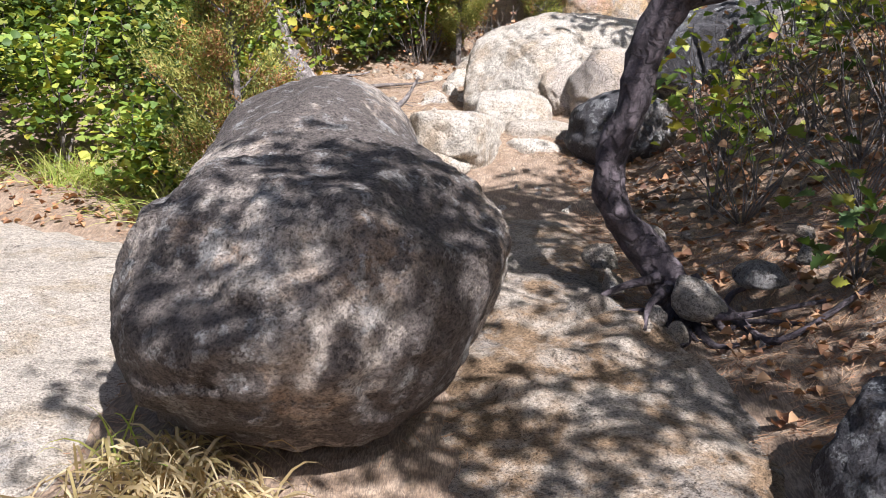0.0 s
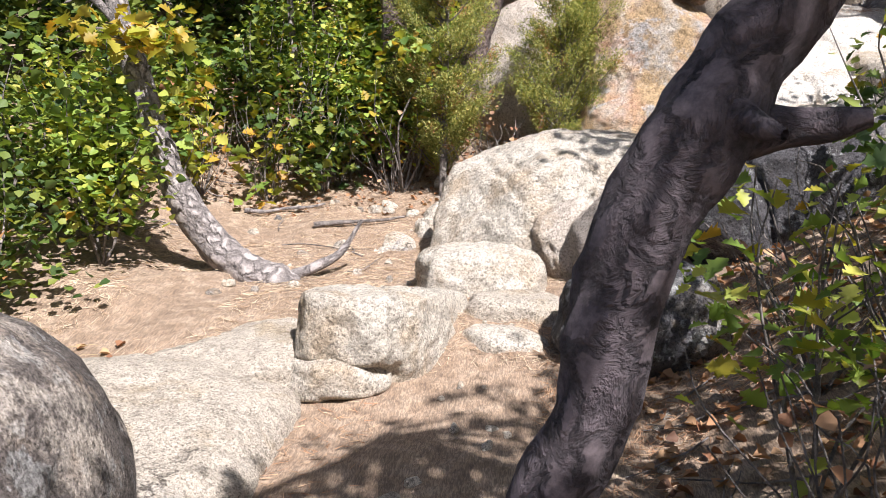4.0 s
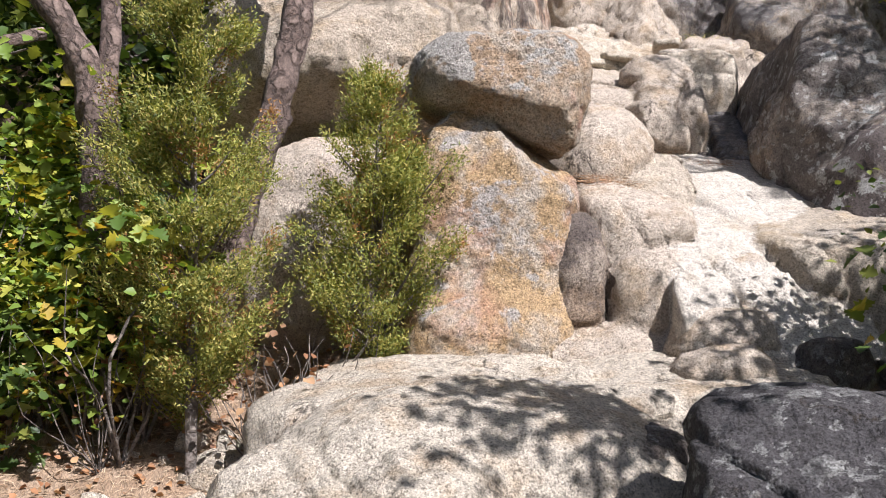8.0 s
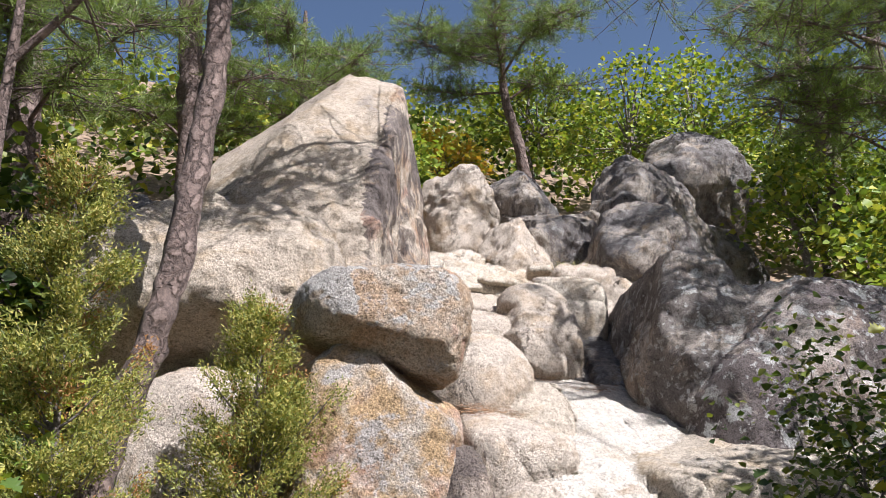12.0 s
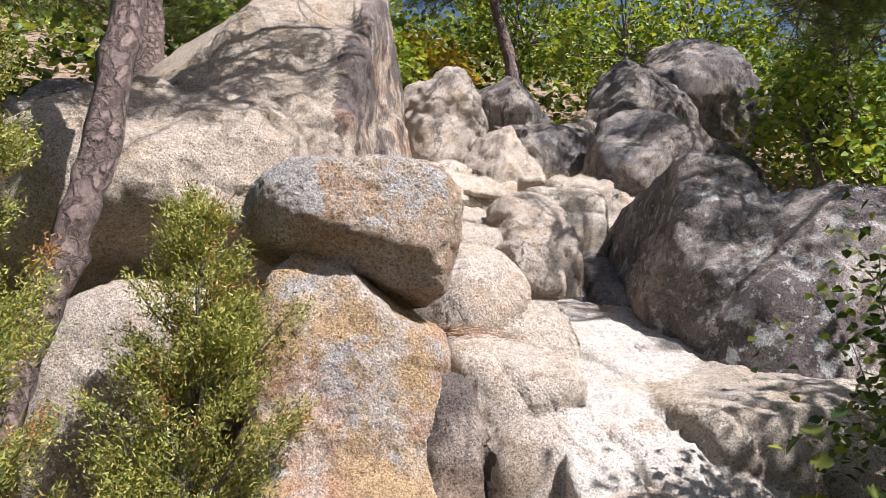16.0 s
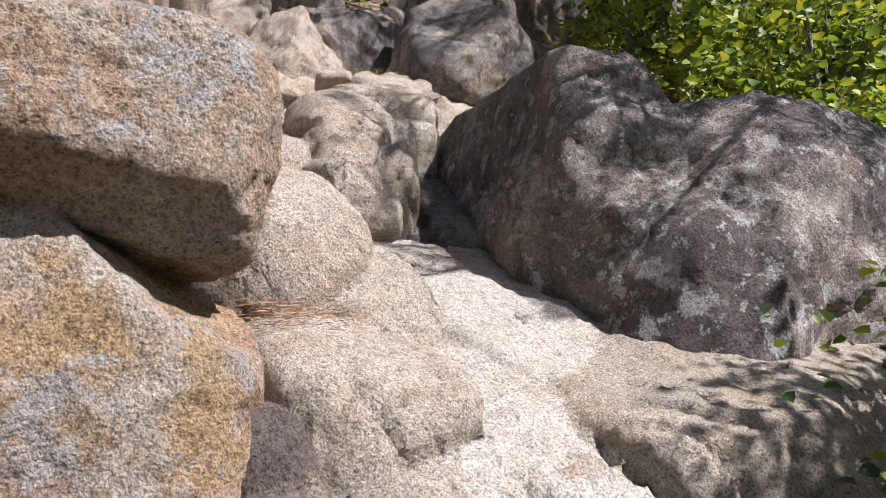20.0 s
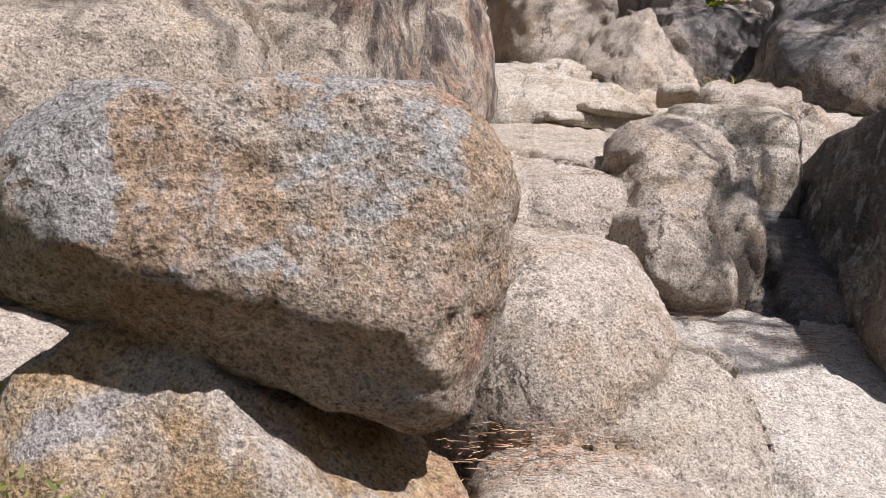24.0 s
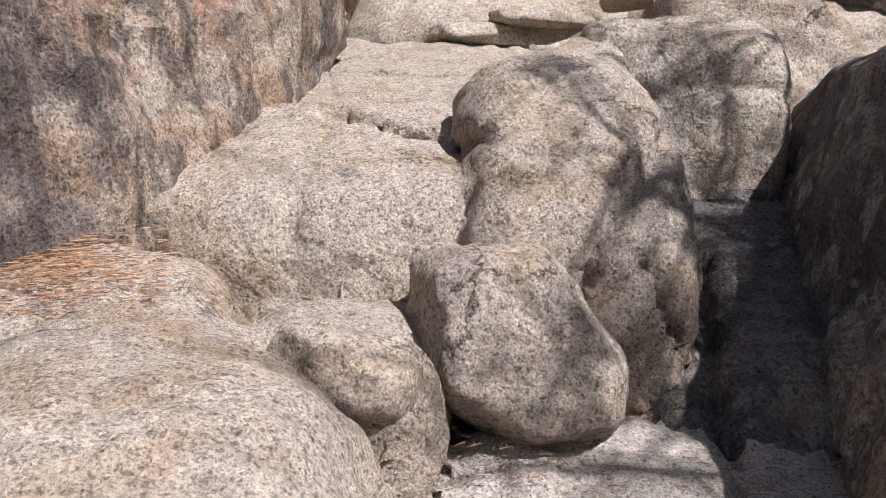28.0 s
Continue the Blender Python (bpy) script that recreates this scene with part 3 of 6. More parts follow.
def leaves(rng, at, size, mat, name="crown", up=0.6, width=0.5, fold=0.15, lobed=False):
    """Folded leaf blades at the places given: eight triangles a lobed blade, four a plain one."""
    n = len(at)
    a, b, c = basis(rng, n, up)
    s = size * rng.uniform(0.55, 1.25, n)
    if lobed:
        half = [(0.12, 0.05, 0.1), (0.24, 0.24, 0.6), (0.34, 0.15, 0.4), (0.48, 0.42, 1.0), (0.57, 0.26, 0.6), (0.70, 0.46, 1.0), (0.78, 0.24, 0.5), (0.90, 0.24, 0.4)]
        shape = [(0, 0, 0)] + half + [(1.05, 0, -0.4)] + [(u, -w, z) for u, w, z in half[::-1]] + [(0.5, 0, 0)]
        tri = [(18, i, i + 1) for i in range(17)] + [(18, 17, 0)]
    else:
        shape = [(0, 0, 0), (0.35, 0.5, 1), (0.75, 0.34, 0.7), (1.05, 0, -0.4), (0.75, -0.34, 0.7), (0.35, -0.5, 1)]
        tri = [(0, 1, 2), (0, 2, 3), (0, 3, 4), (0, 4, 5)]
    v = np.stack([at + (s * u)[:, None] * a + (s * w * 2 * width)[:, None] * b + (s * z * fold)[:, None] * c for u, w, z in shape], 1)
    f = np.array(tri)[None] + (np.arange(n) * len(shape))[:, None, None]
    return mesh_of(name, v.reshape(-1, 3), f.reshape(-1, 3), mat, shade=False)


def blades(rng, roots, tips_dir, length, width, droop, mat, name, seg=4):
    """Curved tapering blades (grass, sprigs, needles): root places, start directions."""
    n = len(roots)
    d = tips_dir / (np.linalg.norm(tips_dir, axis=1)[:, None] + 1e-9)
    L = length * rng.uniform(0.5, 1.15, n)
    side = np.cross(d, rng.normal(size=(n, 3)))
    side /= np.linalg.norm(side, axis=1)[:, None] + 1e-9
    rows = []
    for k in range(seg + 1):
        t = k / seg
        c = roots + d * (L * t)[:, None]
        c[:, 2] -= droop * L * t * t
        w = width * (1 - t) ** 0.7 * 0.5 + 0.0002
        rows.append(c - side * w)
        rows.append(c + side * w)
    v = np.stack(rows, 1)
    f = np.array([(2 * k, 2 * k + 1, 2 * k + 3, 2 * k + 2) for k in range(seg)])[None] + (np.arange(n) * (2 * seg + 2))[:, None, None]
    return mesh_of(name, v.reshape(-1, 3), f.reshape(-1, 4), mat, shade=False)


# ---- ground ----
def ground(x, y):
    """Height of the soil."""
    x, y = np.asarray(x, dtype=float), np.asarray(y, dtype=float)
    z = np.interp(y, [-300, -30, 0, 3, 6.3, 7.4, 9.2, 11, 12.5, 14, 16, 20, 30, 60, 120, 400], [-60, -9, -0.2, -0.24, 0.12, 0.42, 0.5, 1.05, 1.9, 3.0, 4.5, 6.6, 12, 26, 20, -40])
    bank = smooth(1.15, 3.4, x) * 1.0 + smooth(3.4, 12, x) * 1.6
    z = z + bank * (1 - smooth(6.5, 9.5, y)) * smooth(-6, 2.5, y)
    z = z + 0.46 * smooth(0.55, 1.25, x) * smooth(8.4, 9.3, y) * (1 - smooth(10.0, 12.0, y))
    z = z + 0.9 * smooth(4.2, 7.0, x) * smooth(7.5, 10.0, y) * (1 - smooth(12, 16, y))
    m = np.exp(-(((x - 2.5) / 0.62) ** 4 + ((y - 13.1) / 0.55) ** 4))
    z = z * (1 - m) + (3.19 + 0.12 * (y - 13.0)) * m
    z = z + 0.25 * smooth(-1.2, -2.6, x) * smooth(6.5, 9, y) - 0.06 * np.clip(-x - 3, 0, 60) * (1 - smooth(7, 12, y))
    return z


def ground_full(x, y):
    p = np.stack([x, y, np.zeros_like(x)], 1)
    near = 1 - smooth(14, 40, np.hypot(x, y - 8))
    return ground(x, y) + near * (0.05 * fbm(p * 1.3, 4, 21) + 0.018 * fbm(p * 6, 3, 25)) + (1 - near) * 1.2 * fbm(p * 0.06, 4, 22)


xs = np.concatenate([-np.geomspace(400, 7, 22), np.arange(-6.5, 8.5, 0.09), np.geomspace(9, 400, 22)])
ys = np.concatenate([-np.geomspace(400, 3, 22), np.arange(-2.5, 16.5, 0.09), np.geomspace(17, 400, 26)])
gx, gy = np.meshgrid(xs, ys)
gz = ground_full(gx.ravel(), gy.ravel())
idx = np.arange(gx.size).reshape(gx.shape)
quads = np.stack([idx[:-1, :-1], idx[:-1, 1:], idx[1:, 1:], idx[1:, :-1]], -1).reshape(-1, 4)
tagged(new("ground", mesh_of("ground", np.stack([gx.ravel(), gy.ravel(), gz], 1), quads, SOIL)), "hillside soil strewn with reddish pine needles", "ground", kind="structure")


def on_ground(x, y, dz=0.0):
    return float(ground_full(np.array([float(x)]), np.array([float(y)]))[0]) + dz


# ---- boulders along the lower path ----
rock("large grey boulder with dark crust and a narrow raised back", G_GREY,
     [blob(-0.40, 2.95, 0.30, 0.66, 0.80, 0.50, (0, 0, 10), 2.3), blob(-0.52, 4.05, 0.50, 0.50, 0.85, 0.53, (0, 0, 4), 2.2), blob(0.02, 3.15, 0.46, 0.24, 0.40, 0.22, (0, 0, 0), 2.2)],
     [((0.08, 2.75, 0.06), (0.72, -0.30, -0.62)), ((-0.4, 2.42, 0.0), (0.0, -0.72, -0.7)), ((-0.98, 2.7, -0.06), (-0.7, -0.2, -0.68))], sub=6, soft=0.3, seed=3, amp=0.034, facets=6)
rock("broad pale granite slab lying flush in the ground", G_WORN, [blob(-2.5, 3.4, -0.52, 1.65, 2.9, 0.52, (2, 3, 0), 3)], sub=6, amp=0.03, seed=5, name="rock_slab", category="slab")
rock("worn granite slab forming the footpath", G_PATH, [blob(0.62, 3.8, -0.48, 0.80, 2.9, 0.40, (5.4, 0, 4), 3)], sub=6, amp=0.04, seed=6, name="rock_slab", category="slab",
     cracks=[((0.6, 4.3, 0), (0.35, 1, 0), 0.02, 0.03), ((0.7, 3.0, 0), (1, 0.35, 0), 0.015, 0.025)])
rock("blue-grey rounded boulder half sunk in needles", G_DARK, [blob(1.62, 2.35, -0.08, 0.36, 0.34, 0.30)], seed=7)

rock("bleached slab at the foot of the leaning tree", G_WORN, [blob(-0.95, 5.8, -0.02, 0.80, 1.0, 0.30, (6, 0, 0), 3.5)], seed=8, amp=0.04, name="rock_slab", category="slab")
rock("bleached slab beside the steps", G_WORN, [blob(-0.62, 6.75, 0.10, 0.45, 0.55, 0.30, (5, 0, 10), 3.5)], seed=9, amp=0.03, name="rock_slab", category="slab")

# steps of split blocks
rock("long pale block with a flat worn top", G_PALE, [blob(0.00, 6.66, 0.48, 0.25, 0.26, 0.17, (0, 0, -6), 5), blob(0.24, 7.02, 0.34, 0.23, 0.44, 0.27, (0, 0, -18), 4.5)], [((0.0, 6.5, 0.655), (0.05, 0.12, 0.98))], seed=11, amp=0.028, soft=0.09, facets=7, sub=6, origin=(0.1, 6.85, 0.43), name="step_block", category="rock", group="stone steps",
     cracks=[((0.20, 6.6, 0.4), (1, 0.3, 0.1), 0.02, 0.03)])
rock("flat pale block under the step", G_PALE, [blob(-0.04, 6.58, 0.25, 0.26, 0.25, 0.10, (0, 0, 3), 3.5)], seed=12, amp=0.02, name="step_block", category="rock", group="stone steps")
rock("low pale slab used as a tread", G_WORN, [blob(0.80, 7.38, 0.40, 0.30, 0.22, 0.11, (0, 2, -6), 4)], seed=14, amp=0.015, name="step_block", category="rock", group="stone steps")
rock("wedge-shaped stone at the foot of the steps", G_PALE, [blob(0.72, 7.02, 0.22, 0.26, 0.2, 0.17, (0, 4, 0), 3)], seed=15, amp=0.02, name="step_block", category="rock", group="stone steps")
rock("low white ledge behind the steps", G_PALE, [blob(0.55, 7.85, 0.50, 0.42, 0.30, 0.22, (0, 0, 5), 3)], seed=16, amp=0.03, name="step_block", category="rock", group="stone steps")
rock("dark rounded boulder beside the steps", G_DARK, [blob(1.40, 6.88, 0.50, 0.46, 0.36, 0.32, (0, -8, 0), 2.3)], seed=17)

# boulders below the pillar
rock("big pale boulder with a crack across its shoulder", G_PALE, [blob(0.80, 8.85, 0.60, 0.62, 0.64, 0.68, (0, 0, 0), 3), blob(1.40, 9.25, 0.72, 0.98, 0.72, 0.70, (0, 3, 0), 3)], [((0.52, 8.45, 0.9), (-0.5, -0.8, 0.32)), ((0.75, 8.6, 1.2), (-0.42, -0.45, 0.79))], sub=6, seed=21, soft=0.09, facets=6, amp=0.03,
     cracks=[((0.6, 8.55, 1.0), (-0.55, 0.15, 0.8), 0.016, 0.035), ((0.75, 8.5, 1.08), (0.3, -0.2, 1), 0.016, 0.035), ((1.0, 8.6, 0.9), (0.8, 0.2, 0.6), 0.016, 0.03)])
rock("grey lobe shouldering the big boulder", G_GREY, [blob(1.88, 8.98, 0.95, 0.40, 0.36, 0.37, (0, 6, 0), 2.8)], seed=29, amp=0.03)
rock("narrow pale lobe wedged between two boulders", G_CLIFF, [blob(1.12, 8.32, 0.68, 0.22, 0.28, 0.32)], seed=22)
rock("squat brown-grey boulder with a fissure near its base", G_CLIFF, [blob(1.44, 8.05, 0.74, 0.32, 0.32, 0.36, (0, 0, 0), 3)], seed=23, amp=0.025, cracks=[((1.4, 8, 0.60), (0.1, 0, 1), 0.02, 0.05)])
rock("dark overhanging boulder with a faceted face", G_DARK, [blob(2.46, 7.90, 1.0, 0.70, 0.56, 0.54, (0, 6, -12), 4)], [((1.86, 7.5, 1.1), (-0.80, -0.58, 0.1)), ((2.3, 7.37, 0.85), (0.1, -0.93, -0.32)), ((2.08, 7.6, 1.40), (-0.38, -0.42, 0.82)), ((2.0, 7.55, 0.72), (-0.5, -0.3, -0.8))], sub=6, seed=24, soft=0.07, facets=4, amp=0.03, cracks=[((2.05, 7.4, 1.1), (0.95, 0.1, 0.25), 0.018, 0.05)])
rock("flat boulder resting on the terrace", G_CLIFF, [blob(2.88, 9.78, 1.33, 0.32, 0.24, 0.16)], seed=25, amp=0.02)
rock("low boulder leaning against the cliff foot", G_CLIFF, [blob(3.10, 10.12, 1.46, 0.36, 0.26, 0.20)], seed=26, amp=0.02)
rock("small grey boulder on the terrace", G_GREY, [blob(3.55, 9.75, 1.36, 0.22, 0.2, 0.17)], seed=27, amp=0.02)

rock("pale ledge along the foot of the pillar", G_PALE, [blob(2.05, 9.98, 1.05, 1.75, 0.74, 0.34, (4, 0, -6), 4)], seed=28, amp=0.05, sub=6, facets=14, name="rock_slab", category="slab")

# the pillar and its cap
rock("upright ochre granite pillar with a red-stained face", G_PILLAR, rough=0.007, blobs=[blob(1.90, 11.0, 2.0, 0.50, 0.46, 0.90, (-4, 2, -10), 4), blob(2.20, 11.04, 1.86, 0.27, 0.44, 0.64, (-3, 0, -10), 3), blob(1.84, 10.85, 1.35, 0.56, 0.50, 0.42, (0, 0, -10), 3)], sub=6, seed=31, amp=0.03, facets=4, name="rock_pillar", category="rock", cuts=[((1.47, 10.7, 2.80), (-0.7, -0.2, 0.7)), ((2.04, 10.6, 2.82), (0.30, -0.15, 0.94)), ((2.36, 10.6, 2.58), (0.62, -0.15, 0.77))],
     cracks=[((1.86, 10.5, 2.42), (0.25, 0.3, 1), 0.015, 0.012), ((2.0, 10.5, 1.45), (0.15, 0, 1), 0.02, 0.03)])
rock("loaf-shaped capstone balanced on the pillar", G_CAP, rough=0.008, blobs=[blob(2.02, 11.0, 3.08, 0.59, 0.52, 0.36, (0, 0, -14), 2.6), blob(2.24, 10.93, 2.95, 0.32, 0.47, 0.36, (0, 0, -14), 2.5)], cuts=[((1.95, 10.46, 2.985), (-0.31, -0.64, -0.70)), ((2.0, 10.9, 2.74), (-0.33, -0.05, -0.94)), ((1.6, 10.5, 3.3), (-0.6, -0.3, 0.75)), ((2.0, 10.53, 3.08), (-0.12, -0.97, 0.22)), ((2.1, 10.9, 3.42), (-0.05, -0.15, 1))], sub=6, seed=32, amp=0.02, soft=0.045, facets=0, name="capstone", category="rock")
outcrop("great outcrop of weathered granite lobes running into a worn ramp", [
    ("rock_foot", "pale spreading foot of the outcrop", G_CLIFF, [blob(2.7, 10.75, 1.2, 1.35, 0.52, 0.42, (0, 0, -10), 3)], (), ()),
    # two fissured lobes coloured as the pale buttress's shaded left side
    ("buttress", "fissured buttress in brown darkened for its shaded side", G_FISS, [blob(2.40, 10.88, 1.52, 0.22, 0.50, 0.74, (-4, 4, -8), 3)], (), ()),
    ("buttress", "fissured buttress in brown darkened for its shaded side", G_FISS, [blob(2.66, 10.88, 1.36, 0.17, 0.46, 0.62, (-4, 4, -8), 3)], (), ()),
    ("buttress", "pale rounded buttress", G_CLIFF, [blob(2.90, 11.09, 1.72, 0.46, 0.60, 0.80, (-4, 0, -8), 3.2)], [((2.9, 11.2, 2.48), (0.05, -0.34, 0.94))], [((3.18, 11.1, 2.38), (0.6, 0.5, 0.5), 0.012, 0.03, 0.4), ((2.85, 10.5, 2.0), (0.9, 0.1, 0.35), 0.012, 0.03, 0.5)]),
    ("face", "steep pale face with upright cracks", G_CLIFF, [blob(3.26, 10.80, 1.42, 0.74, 0.54, 0.62, (0, 0, -5), 5)], [((3.3, 10.3, 1.95), (0, -0.6, 0.8))], [((3.22, 10.2, 1.62), (1, 0.2, 0.05), 0.02, 0.07, 0.4)]),
    ("dome", "smooth pale dome", G_CLIFF, [blob(2.97, 12.32, 2.5, 0.56, 1.0, 0.68, (0, 0, 6), 2.4)], (), ()),
    ("shoulder", "smooth white shoulder", G_WORN, [blob(3.40, 11.75, 2.28, 0.30, 0.72, 0.50, (2, 0, -12), 3)], [((3.3, 11.22, 2.43), (0.05, -0.72, 0.69))], ()),
    ("ramp", "white worn ramp", G_TROD, [blob(3.82, 11.3, 1.75, 0.62, 1.6, 1.1, (0, 0, -18), 8)], [((3.45, 10.32, 1.93), (-0.02, -0.72, 0.69)), ((3.72, 11.0, 2.26), (-0.02, -0.37, 0.93))], [((3.62, 10.4, 1.7), (1, 0.2, 0.15), 0.02, 0.06, 0.5), ((3.55, 11.4, 2.5), (1, 0.15, 0.1), 0.03, 0.05, 0.9)]),
    ("shelf", "sloping shelf with deep cracks", G_WORN, [blob(4.85, 10.8, 1.5, 1.25, 0.95, 0.9, (0, 0, -14), 6)], [((4.2, 10.35, 2.08), (-0.06, -0.28, 0.96)), ((4.4, 9.98, 1.8), (0.1, -0.85, 0.5)), ((3.75, 10.12, 1.9), (-0.55, -0.75, 0.35))], [((3.80, 10.25, 1.95), (1, 0.75, 0.2), 0.022, 0.07, 0.5), ((4.14, 10.15, 1.9), (1, 0.6, 0.1), 0.022, 0.075, 0.6)]),
    ("ledge", "low ledge behind the dome", G_CLIFF, [blob(3.36, 12.66, 2.52, 0.36, 0.42, 0.60, (0, 0, -12), 5)], (), [((3.3, 12.5, 3.1), (0.3, 1, 0.2), 0.012, 0.03, 0.5)]),
    ("slope", "pale slope below the stained wall", G_CLIFF, [blob(3.52, 13.55, 2.95, 0.62, 0.68, 0.80, (0, 0, -20), 4)], [((3.4, 12.92, 3.3), (-0.18, -0.92, 0.34)), ((3.5, 13.35, 3.58), (-0.12, -0.36, 0.92))], [((3.7, 13.3, 3.6), (0.5, 0.2, 1), 0.02, 0.05, 0.5), ((3.35, 13.1, 3.4), (1, -0.3, 0.1), 0.012, 0.025, 0.5)]),
    ("hump", "tall lumpy hump", G_CLIFF, [blob(4.16, 13.18, 3.05, 0.40, 0.52, 0.80, (6, 0, -14), 3), blob(4.36, 12.92, 3.02, 0.20, 0.32, 0.50, (6, 0, -16), 2.6)], [((4.12, 12.82, 3.52), (-0.15, -0.72, 0.66)), ((3.78, 12.95, 3.35), (-0.85, -0.3, 0.42))], [((4.24, 12.75, 3.35), (0.8, -0.35, -0.5), 0.03, 0.05, 0.5), ((4.36, 12.7, 3.0), (0.9, -0.3, 0.3), 0.02, 0.03, 0.3)]),
    ("block", "flat-topped pale block", G_PALE, [blob(4.90, 13.98, 3.45, 0.46, 0.50, 0.62, (4, 2, -12), 4.5), blob(4.45, 13.75, 3.4, 0.30, 0.4, 0.52, (0, 0, -20), 3)], (), [((4.62, 13.4, 3.9), (1, 0.3, 0.2), 0.015, 0.04, 0.6), ((4.9, 13.4, 3.75), (0.1, 0.3, 1), 0.012, 0.025, 0.6)]),
    ("gully_floor", "shaded gully floor", G_STREAK, [blob(4.72, 13.0, 2.45, 0.36, 1.5, 0.62, (25, 0, -22), 4)], (), [((4.45, 12.6, 3.0), (1, -0.45, 0.1), 0.025, 0.05, 0.8)]),
    ("bedrock", "pale worn bedrock", G_WORN, [blob(3.95, 15.0, 3.55, 0.95, 1.5, 0.5, (16, 0, -10), 3.5)], (), [((3.9, 14.4, 3.9), (0.4, 1, 0.1), 0.02, 0.05, 0.9), ((3.6, 14.9, 3.9), (0.3, 1, 0.1), 0.02, 0.05, 0.9)]),
    ("bedrock", "pale bedrock under the lobes", G_CLIFF, [blob(3.6, 13.6, 1.8, 1.8, 1.5, 1.05, (0, 0, -14), 3.5)], (), ()),
], (2.1, 9.75, 0.72), (6.2, 16.6, 4.4), 0.036, 36)
rock("tan boulder with a flat sheared underside", G_CLIFF, [blob(3.87, 12.57, 3.02, 0.30, 0.30, 0.25, (0, 6, -14), 3.4)], [((4.0, 12.30, 2.84), (0.05, -0.42, -0.9)), ((4.06, 12.5, 3.10), (0.75, -0.2, 0.62)), ((3.66, 12.45, 2.92), (-0.6, -0.3, -0.72)), ((3.62, 12.5, 3.1), (-0.95, -0.25, 0.1)), ((3.80, 12.30, 3.0), (-0.1, -0.95, 0.28))], seed=39, sub=6, facets=2, amp=0.022, soft=0.05)
rock("small rounded stone in the gap", G_CLIFF, [blob(3.42, 12.36, 3.045, 0.18, 0.15, 0.09, (0, 20, -10), 3)], seed=40, amp=0.015, facets=4, name="stone", category="stone")


rock("pale ledge below the skyline boulders", G_PALE, [blob(4.7, 16.3, 4.35, 1.1, 1.1, 0.5, (20, 0, -5), 3.5)], seed=48, amp=0.06, facets=10, name="rock_slab", category="slab")

# great leaning slab on the upper left
rock("huge leaning granite slab rising to a blunt peak", G_SLAB, [blob(1.9, 14.3, 3.4, 1.6, 2.2, 3.7, (0, 0, -10), 3.5)],
     [((1.43, 12.29, 3.88), (-0.1, -0.74, 0.67)), ((3.05, 13.6, 4.6), (0.85, -0.5, 0.08)), ((0.95, 13.5, 4.55), (-0.66, -0.25, 0.72)), ((2.3, 13.9, 6.4), (0.12, -0.25, 1))], sub=6, seed=51, amp=0.07, freq=1.1, origin=(1.9, 14.0, 3.8), name="rock_slab", category="slab", other=(G_WALL, (3.05, 13.6, 4.6), (0.85, -0.5, 0.08), 0.16),
     cracks=[((1.4, 12.4, 4.00), (0.0, -0.45, 1), 0.012, 0.05), ((2.2, 12.4, 5.2), (0.9, 0.2, 0.5), 0.012, 0.03)])
rock("rounded lower course of the leaning slab", G_SLAB, [blob(1.08, 12.78, 3.38, 1.12, 1.15, 0.98, (0, 0, -10), 2.6)], [((1.3, 12.2, 4.05), (-0.05, -0.6, 0.8)), ((1.2, 11.9, 3.05), (0, -0.6, -0.8))], sub=6, seed=55, amp=0.05, facets=3, name="rock_slab", category="slab")
rock("low streaked lobe at the foot of the leaning slab", G_STREAK, [blob(0.35, 13.2, 3.55, 0.62, 0.8, 0.85, (0, -12, 0), 2.6)], seed=56, amp=0.05)
rock("pale rock below the leaning slab behind junipers", G_CLIFF, [blob(1.05, 11.9, 2.0, 0.8, 0.55, 0.85, (0, 0, -10), 2.8)], seed=52)
rock("low slab beyond the pine trunk", G_STREAK, [blob(0.62, 14.5, 4.2, 0.55, 0.6, 0.6, (0, -20, 0), 2.6)], seed=53)
rock("white boulder up in the wood", G_PALE, [blob(-1.9, 16.0, 4.7, 0.4, 0.35, 0.3)], seed=54, sub=4)

# boulders flanking the gully on the right
rock("tall dark-flanked boulder walling the gully", G_FLANK, [blob(5.27, 12.3, 2.8, 0.66, 1.48, 1.14, (0, 0, -25), 2.3), blob(5.75, 13.35, 3.0, 0.70, 1.0, 0.85, (0, 0, -25), 2.8)], sub=6, seed=61, amp=0.05, facets=3, cracks=[((4.9, 11.5, 3.2), (0.6, 0.5, -0.6), 0.02, 0.04), ((5.0, 12.0, 3.5), (0.9, 0.1, -0.5), 0.02, 0.03)])
rock("broad grey boulder patched with lichen", G_PATCH, [blob(5.98, 11.72, 2.35, 1.38, 1.38, 1.26, (0, 4, -8), 2.5), blob(4.87, 11.22, 2.3, 0.62, 0.72, 0.78, (0, 0, -10), 2.4)], sub=6, seed=62, amp=0.05, facets=4, cracks=[((5.9, 11.0, 3.0), (1, 0.4, 0.1), 0.025, 0.06), ((5.6, 11.2, 3.2), (0.3, 0.4, 1), 0.02, 0.04)])
rock("dark stone under the broad boulder", G_DARK, [blob(5.6, 10.3, 2.0, 0.35, 0.3, 0.25)], seed=63)
rock("pointed rock at the top of the gully", G_CLIFF, [blob(5.35, 15.95, 4.65, 0.55, 0.48, 0.80, (0, 12, 0), 3)], [((5.15, 15.8, 5.1), (-0.75, -0.25, 0.6)), ((5.6, 15.7, 5.0), (0.75, -0.35, 0.5)), ((5.4, 15.55, 4.8), (0.1, -0.9, 0.4))], seed=64, facets=6, soft=0.08, amp=0.05)
